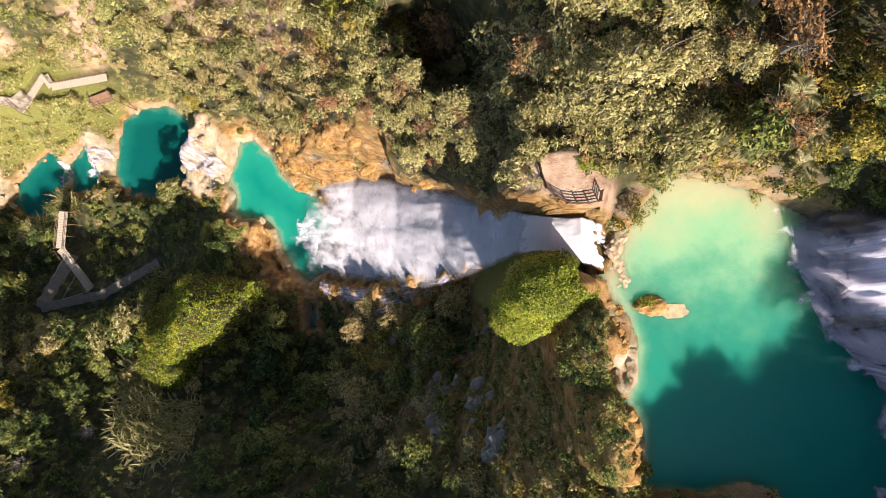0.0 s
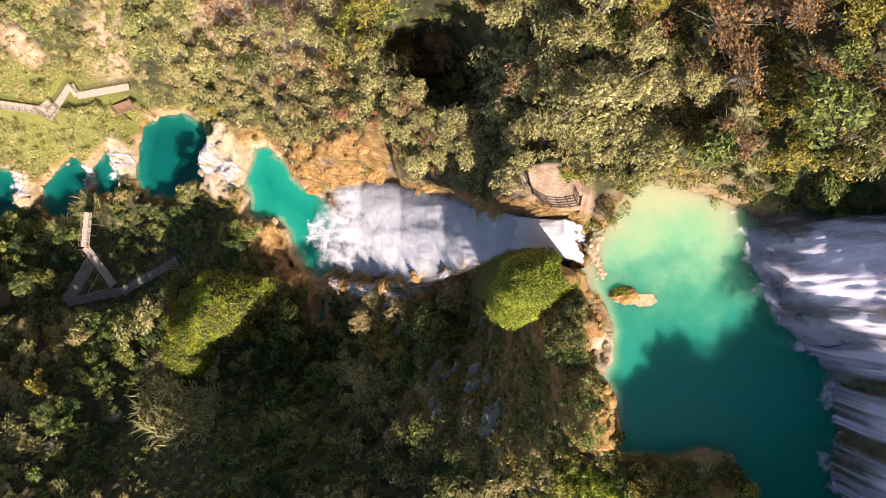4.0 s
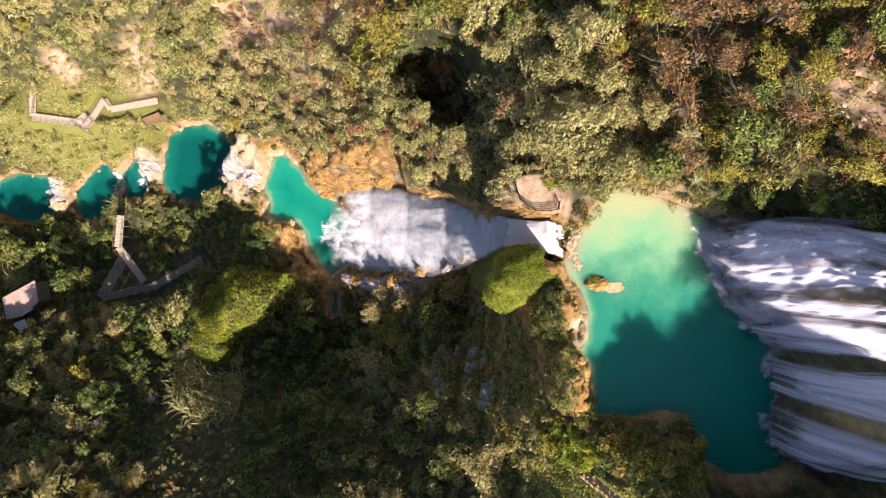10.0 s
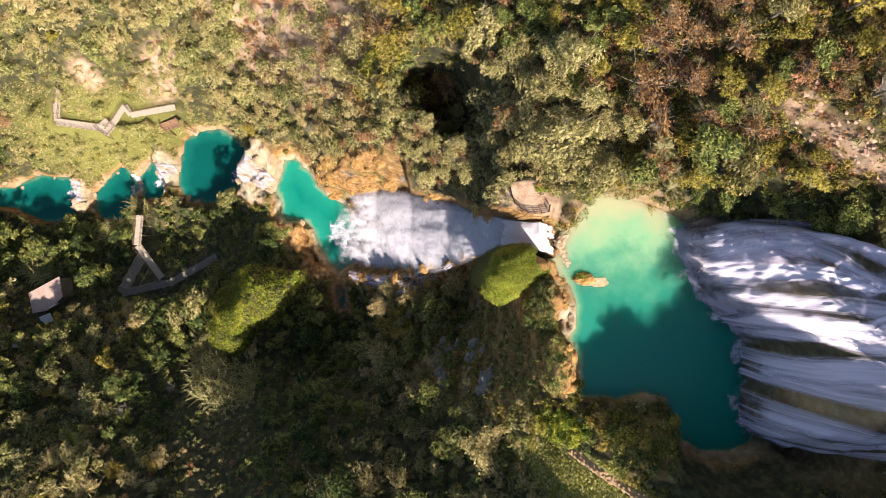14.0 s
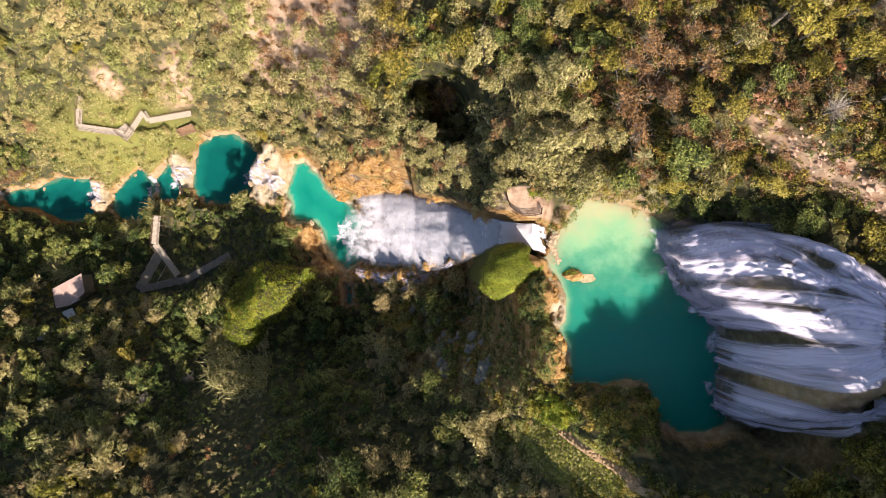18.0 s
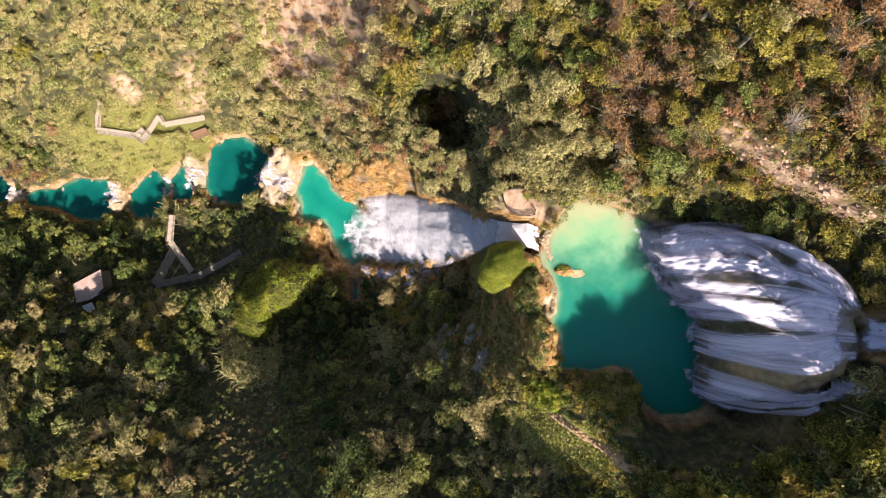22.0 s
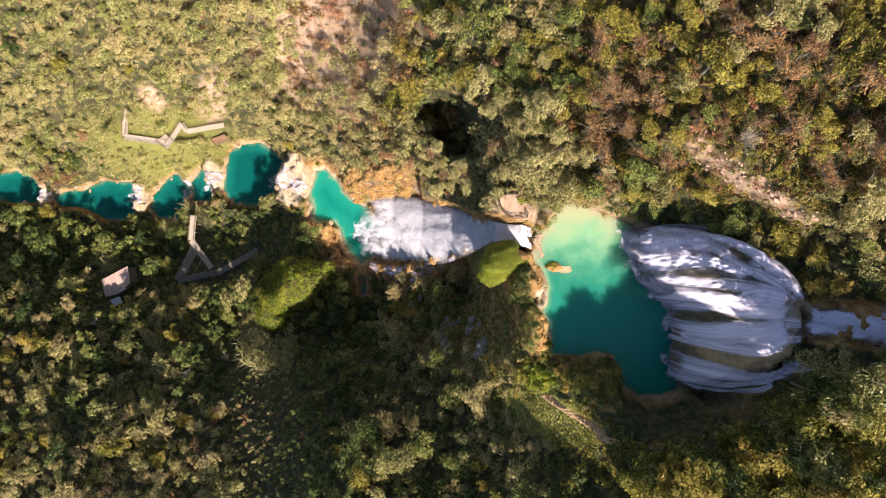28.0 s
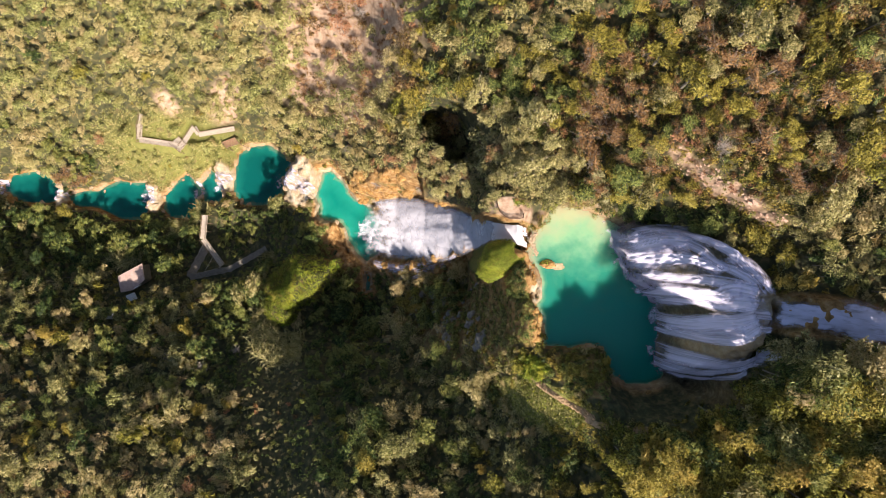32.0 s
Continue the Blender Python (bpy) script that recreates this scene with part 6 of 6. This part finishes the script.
# blocks of grey limestone on the shaded slope below the green mound
STONE_GREY = make_plain("grey_limestone", [(0.25, (0.12, 0.10, 0.085)), (0.5, (0.27, 0.24, 0.20)), (0.75, (0.42, 0.38, 0.33))], 0.9, 0.9, (1, 1, 3), 0.15)
BLOCKS = [rock_mesh(90 + k, STONE_GREY, 2, 0.5) for k in range(5)]
for k in range(60):
    x, y = rng.uniform(-12, 9), rng.uniform(-28, -11)
    ob = put_rock(x, y, rng.uniform(0.5, 1.5), False, "grey limestone block on the shaded slope", "limestone blocks", 0.25, name="limestone_block")
    ob.data = BLOCKS[k % 5]

# the islet
isle = new("islet", rock_mesh(40, TUFA_ORANGE, 4, 0.5))
isle.matrix_basis = Matrix.Translation((19.7, -5.3, 68.55)) @ Matrix.Diagonal((1.55, 0.9, 1.5, 1))
tagged(isle, "small mossy tufa islet in the turquoise pool", "islet")
bm = bmesh.new()
ring = []
for k in range(40):
    a = k / 40 * 6.2832
    x, y = 21.0 + 2.6 * math.cos(a), -5.9 + (0.55 + 0.65 * max(0, math.cos(a))) * math.sin(a) * 1.15
    j = 1 + 0.3 * noise.noise(Vector((x * 1.3, y * 1.3, 3))) + 0.12 * noise.noise(Vector((x * 4, y * 4, 7)))
    ring.append((21.0 + (x - 21.0) * j, -5.9 + (y + 5.9) * j))
lo = [bm.verts.new((x, y, 68.42)) for x, y in ring]
hi = [bm.verts.new((21 + (x - 21) * 0.9, -5.9 + (y + 5.9) * 0.85, 68.525)) for x, y in ring]
bm.faces.new(hi)
for k in range(40):
    bm.faces.new((lo[k], lo[(k + 1) % 40], hi[(k + 1) % 40], hi[k]))
me = bpy.data.meshes.new("sandbar")
bm.to_mesh(me)
bm.free()
me.materials.append(SAND)
tagged(new("sandbar", me), "pale lime sandbar beside the islet", "sandbar")
n = 900
a, r = rng.uniform(0, 6.28, n), np.sqrt(rng.uniform(0, 1, n))
x, y = 19.5 + 1.25 * r * np.cos(a), -5.2 + 0.75 * r * np.sin(a)
z = 68.6 + 0.75 * np.sqrt(np.clip(1 - r * r, 0, 1))
d = rng.normal(size=(n, 3)) + np.array([0, 0, 1.0])
t = np.cross(d, rng.normal(size=(n, 3)))
t /= np.linalg.norm(t, axis=1)[:, None]
b = np.cross(d / np.linalg.norm(d, axis=1)[:, None], t)
p = np.stack([x, y, z], 1)
tagged(new("moss", mesh_from("moss", np.stack([p - t * 0.07, p - b * 0.045, p + t * 0.07, p + b * 0.045], 1).reshape(-1, 3), np.arange(n * 4).reshape(-1, 4), [LEAF_MOSS])), "low green plants on the islet", "plant", kind="stuff")

# the stone ledge above the upper pool's southern wall
ledge = tagged(new("stone_ledge"), "tan dry-stone ledge along a footpath", "wall")
STONE = []
for k in range(4):
    m = rock_mesh(60 + k, STONE_TAN, 1, 0.8)
    STONE.append(m)
run = along(LEDGE, 0.5)
bm = bmesh.new()
rows_ = []
for i, (x, y) in enumerate(run):
    px_, py_ = run[max(i - 1, 0)]
    qx, qy = run[min(i + 1, len(run) - 1)]
    m = math.hypot(qx - px_, qy - py_)
    ux, uy = -(qy - py_) / m, (qx - px_) / m
    z0, wide = g1(x, y), 0.75 + 0.25 * noise.noise(Vector((x, y, 2)))
    row = []
    for f, up in ((-1.15, -0.5), (-1.0, 0.15), (-0.5, 0.38), (0.0, 0.42), (0.5, 0.34), (1.0, 0.1), (1.15, -0.5)):
        j = 0.16 * noise.noise(Vector((x * 2 + f * 3, y * 2, f)))
        row.append(bm.verts.new((x + ux * wide * f + j, y + uy * wide * f + j, z0 + up + j)))
    rows_.append(row)
for a, b in zip(rows_[:-1], rows_[1:]):
    for k in range(6):
        bm.faces.new((a[k], a[k + 1], b[k + 1], b[k]))
part("rubble_core", bm, STONE_TAN, ledge)
for i, (x, y) in enumerate(run):
    nx_, ny_ = run[min(i + 1, len(run) - 1)] if i + 1 < len(run) else (2 * x - run[i - 1][0], 2 * y - run[i - 1][1])
    turn = math.atan2(ny_ - y, nx_ - x)
    for k in range(4):
        ob = new("stone", STONE[int(rng.integers(0, 4))])
        ob.parent = ledge
        side = (k - 1.5) * 0.36 + rng.uniform(-0.1, 0.1)
        xx, yy = x - math.sin(turn) * side + rng.uniform(-0.2, 0.2), y + math.cos(turn) * side
        ob.matrix_basis = Matrix.Translation((xx, yy, g1(x, y) + 0.22 + 0.1 * (k in (1, 2)))) @ Matrix.Rotation(turn + rng.uniform(-0.3, 0.3), 4, "Z") @ Matrix.Diagonal((rng.uniform(0.35, 0.6), rng.uniform(0.2, 0.32), 0.2, 1))


slab_path("path", "trodden tan footpath beside the stone ledge", [(26.6, -36.4), (28.6, -37.4), (31.8, -37.6), (37.0, -36.8)], 1.3, STONE_TAN, 0.3)
n = 150
a, r = rng.uniform(0, 6.28, n), 3.6 * np.sqrt(rng.uniform(0, 1, n))
x, y = 17.0 + 0.8 * r * np.cos(a), -28.0 + 0.65 * r * np.sin(a)
s = rng.uniform(0.6, 1.2, n)
joined("shrubs", FINE[1], np.stack([x, y, ground(x, y) + 0.3 * s, s, a, np.arange(n) % 5, np.ones(n)], 1), [LEAF_MOSS, TWIG], "bright green shrubs above the stone ledge", "shrub")

for kd, many, word in ((1, 150, "dark green"), (2, 60, "dry grey-green"), (0, 70, "olive-green")):
    x, y = rng.uniform(-10, 15, many), rng.uniform(-25, -7.5, many)
    ok = (clear_of(x, y) > 0.2) | ((x > 5) & (x < 14.5) & (y < -11))
    x, y = x[ok], y[ok]
    s = rng.uniform(0.45, 1.15, len(x))
    joined("shrubs", FINE[kd], np.stack([x, y, ground(x, y) + 0.25 * s, s, x * 5, np.arange(len(x)) % 5, np.ones(len(x))], 1), [KINDS[kd][1], TWIG], word + " shrubs scattered over a shaded rocky slope", "shrub")

for kd, many, word in ((1, 190, "dark green"), (2, 70, "dry grey-green"), (0, 90, "olive-green")):
    a, q = rng.uniform(0, 6.28, many), np.sqrt(rng.uniform(0, 1, many))
    x, y = 10 + 4.9 * q * np.cos(a), -19 + 8.2 * q * np.sin(a)
    s = rng.uniform(0.4, 0.95, many)
    joined("shrubs", FINE[kd], np.stack([x, y, ground(x, y) + 0.15 * s, s, x * 5, np.arange(many) % 5, np.ones(many)], 1), [KINDS[kd][1], TWIG], word + " low shrubs along the rim above the fall", "shrub")
for bx, by, r, many in ((12.6, 7.6, 0.5, 6), (14.5, 7.4, 0.8, 9), (19.6, 6.9, 1.3, 16)):
    a, q = rng.uniform(0, 6.28, many), r * np.sqrt(rng.uniform(0, 1, many))
    x, y, s = bx + q * np.cos(a), by + 0.7 * q * np.sin(a), rng.uniform(0.35, 0.6, many)
    joined("shrubs", FINE[4], np.stack([x, y, np.maximum(ground(x, y), 68.6) + 0.2 * s, s, a, np.arange(many) % 5, np.ones(many)], 1), [LEAF_MOSS, TWIG], "bright green bush beside the lookout and the pool", "shrub")

# ---------------------------------------------------------------- palms, reeds, bare trees
def frond_mesh(seed):
    r = np.random.default_rng(seed)
    bm = bmesh.new()
    L = 1.7
    def spine(f):
        return Vector((L * f, 0, 0.45 * f - 0.75 * f * f))
    for k in range(7):
        bm_a, bm_b = spine(k / 7), spine((k + 1) / 7)
        pole(bm, bm_a, bm_b, 0.025, 0.02, 4)
    for k in range(26):
        f = 0.15 + 0.85 * k / 26
        p = spine(f)
        for sgn in (1, -1):
            l = 0.55 * math.sin(math.pi * min(f + 0.12, 1.0)) + 0.12
            tip = p + Vector((l * 0.55, sgn * l, -0.12 - 0.1 * r.uniform()))
            w = Vector((0.045, 0, 0.0))
            bm.faces.new([bm.verts.new(q) for q in (p - w, p + w, (p + tip) / 2 + w * 1.2 + Vector((0, 0, 0.05)), tip)])
    me = bpy.data.meshes.new("frond")
    bm.to_mesh(me)
    bm.free()
    me.materials.append(LEAF_PALM)
    return me


FRONDS = [frond_mesh(k) for k in range(3)]
for px_, py_, h, s in ((27.6, 12.0, 3.2, 1.0), (30.2, 7.2, 2.6, 0.95), (29.4, 9.2, 2.2, 0.7)):
    palm = tagged(new("palm"), "small fan palm with drooping pale green fronds", "palm", "palms above the pool")
    z0 = g1(px_, py_)
    palm.matrix_basis = Matrix.Translation((px_, py_, z0))
    bm = bmesh.new()
    for k in range(6):
        pole(bm, (0.05 * math.sin(k), 0, h * k / 6 - 0.2), (0.05 * math.sin(k + 1), 0, h * (k + 1) / 6 - 0.2), 0.13 - 0.008 * k, 0.12 - 0.008 * k)
    part("trunk", bm, BARK, palm)
    for k in range(16):
        ob = new("frond", FRONDS[k % 3])
        ob.parent = palm
        ob.matrix_basis = Matrix.Translation((0.05, 0, h - 0.25)) @ Matrix.Rotation(k * 2.4, 4, "Z") @ Matrix.Rotation(-rng.uniform(-0.1, 0.6), 4, "Y") @ Matrix.Scale(s * rng.uniform(0.85, 1.1), 4)


def blades(name, x, y, length, width, mat, label, category, lean=0.7):
    """Arching blades of reed or cane."""
    n = len(x)
    z = ground(x, y)
    a = rng.uniform(0, 6.28, n)
    L = length * rng.uniform(0.6, 1.2, n)
    V = []
    for f in (0.0, 0.4, 0.75, 1.0):
        r = lean * L * f * f
        w = width * (1 - f) ** 0.7
        cx, cy, cz = x + r * np.cos(a), y + r * np.sin(a), z + L * (f - 0.35 * lean * f * f)
        V.append(np.stack([cx - np.sin(a) * w, cy + np.cos(a) * w, cz], 1))
        V.append(np.stack([cx + np.sin(a) * w, cy - np.cos(a) * w, cz], 1))
    v = np.stack(V, 1).reshape(-1, 3)
    i = np.arange(n)[:, None, None] * 8
    f = np.array([[0, 1, 3, 2], [2, 3, 5, 4], [4, 5, 7, 6]])[None] + i
    return tagged(new(name, mesh_from(name, v, f.reshape(-1, 4), [mat])), label, category, kind="stuff")


n = 5200
x, y = rng.uniform(-64, -44, n), rng.uniform(-41, -21, n)
ok = edge_distance([(-61.5, -20.5), (-61.0, -29.0), (-59.0, -33.6), (-51.6, -37.2), (-44.4, -34.6), (-45.2, -28.6), (-53.8, -28.8), (-57.6, -22.0)], x, y) < 0.3
blades("reed_bed", x[ok], y[ok], 3.4, 0.13, LEAF_REED, "pale green arching cane thicket on the slope", "reeds")
n = 700
x, y = rng.uniform(-63, -59, n), rng.uniform(-22, -4, n)
blades("reed_bed", x, y, 2.6, 0.10, LEAF_REED, "pale green cane along the foot of the mound", "reeds")

for cx, cy, r, many in ((-111.0, -5.0, 4.4, 900), (-93.0, 3.6, 2.8, 420), (-85.6, 9.6, 2.4, 340)):
    a, q = rng.uniform(0, 6.28, many), r * np.sqrt(rng.uniform(0, 1, many))
    x, y = cx + 1.3 * q * np.cos(a), cy + q * np.sin(a)
    ok = line_distance(WALK_W, x, y)[0] > 1.3
    blades("reed_bed", x[ok], y[ok], 4.2, 0.14, LEAF_REED, "tall pale green cane clump near the river", "reeds")
for k, (bx, by, s, kd) in enumerate(((-134.5, 20.6, 2.6, 3), (-130.6, 22.4, 3.0, 3), (-127.0, 20.4, 2.6, 3), (-131.5, 18.6, 2.2, 3), (-124.6, 22.0, 2.0, 3), (-133.6, 9.8, 3.0, 4), (-137.0, 9.0, 2.2, 4))):
    tree = tagged(new("tree"), ("bronze-leaved" if kd == 3 else "yellow-green") + " spreading tree at the edge of the western pool", "tree", "trees beside the western pools")
    tree.matrix_basis = Matrix.Translation((bx, by, g1(bx, by) + 1.7 * s)) @ Matrix.Rotation(bx, 4, "Z") @ Matrix.Diagonal((s, s, s, 1))
    stem = new("trunk", TRUNKS[k % 3])
    stem.parent, stem.scale = tree, (1, 1, 1.7)
    new("crown", CROWNS[kd, k % 4]).parent = tree

BARE = []
for k in range(3):
    v, f, m = leaf_cloud(4, 9, 0.02, twigs=260, twig=0.006)
    BARE.append(mesh_from("crown", v, f, [LEAF_DRY, TWIG_PALE]))
    BARE[-1].polygons.foreach_set("material_index", m)
for bx, by, s in ((-72, -37.5, 3.0), (-84, -35, 2.6), (-64, -33, 2.2), (-22, 16, 2.2), (-9, 14, 2.2), (-30, 26, 2.2), (44, 15, 2.4), (-16, 44, 2.4), (-35, 44, 2.2), (-24, 58, 2.4)):
    tree = tagged(new("bare_tree"), "leafless grey tree with fine pale branches", "tree", "leafless trees")
    tree.matrix_basis = Matrix.Translation((bx, by, g1(bx, by) + s)) @ Matrix.Rotation(bx, 4, "Z") @ Matrix.Scale(s, 4)
    new("trunk", TRUNKS[int(abs(bx)) % 3]).parent = tree
    new("crown", BARE[int(abs(by)) % 3]).parent = tree
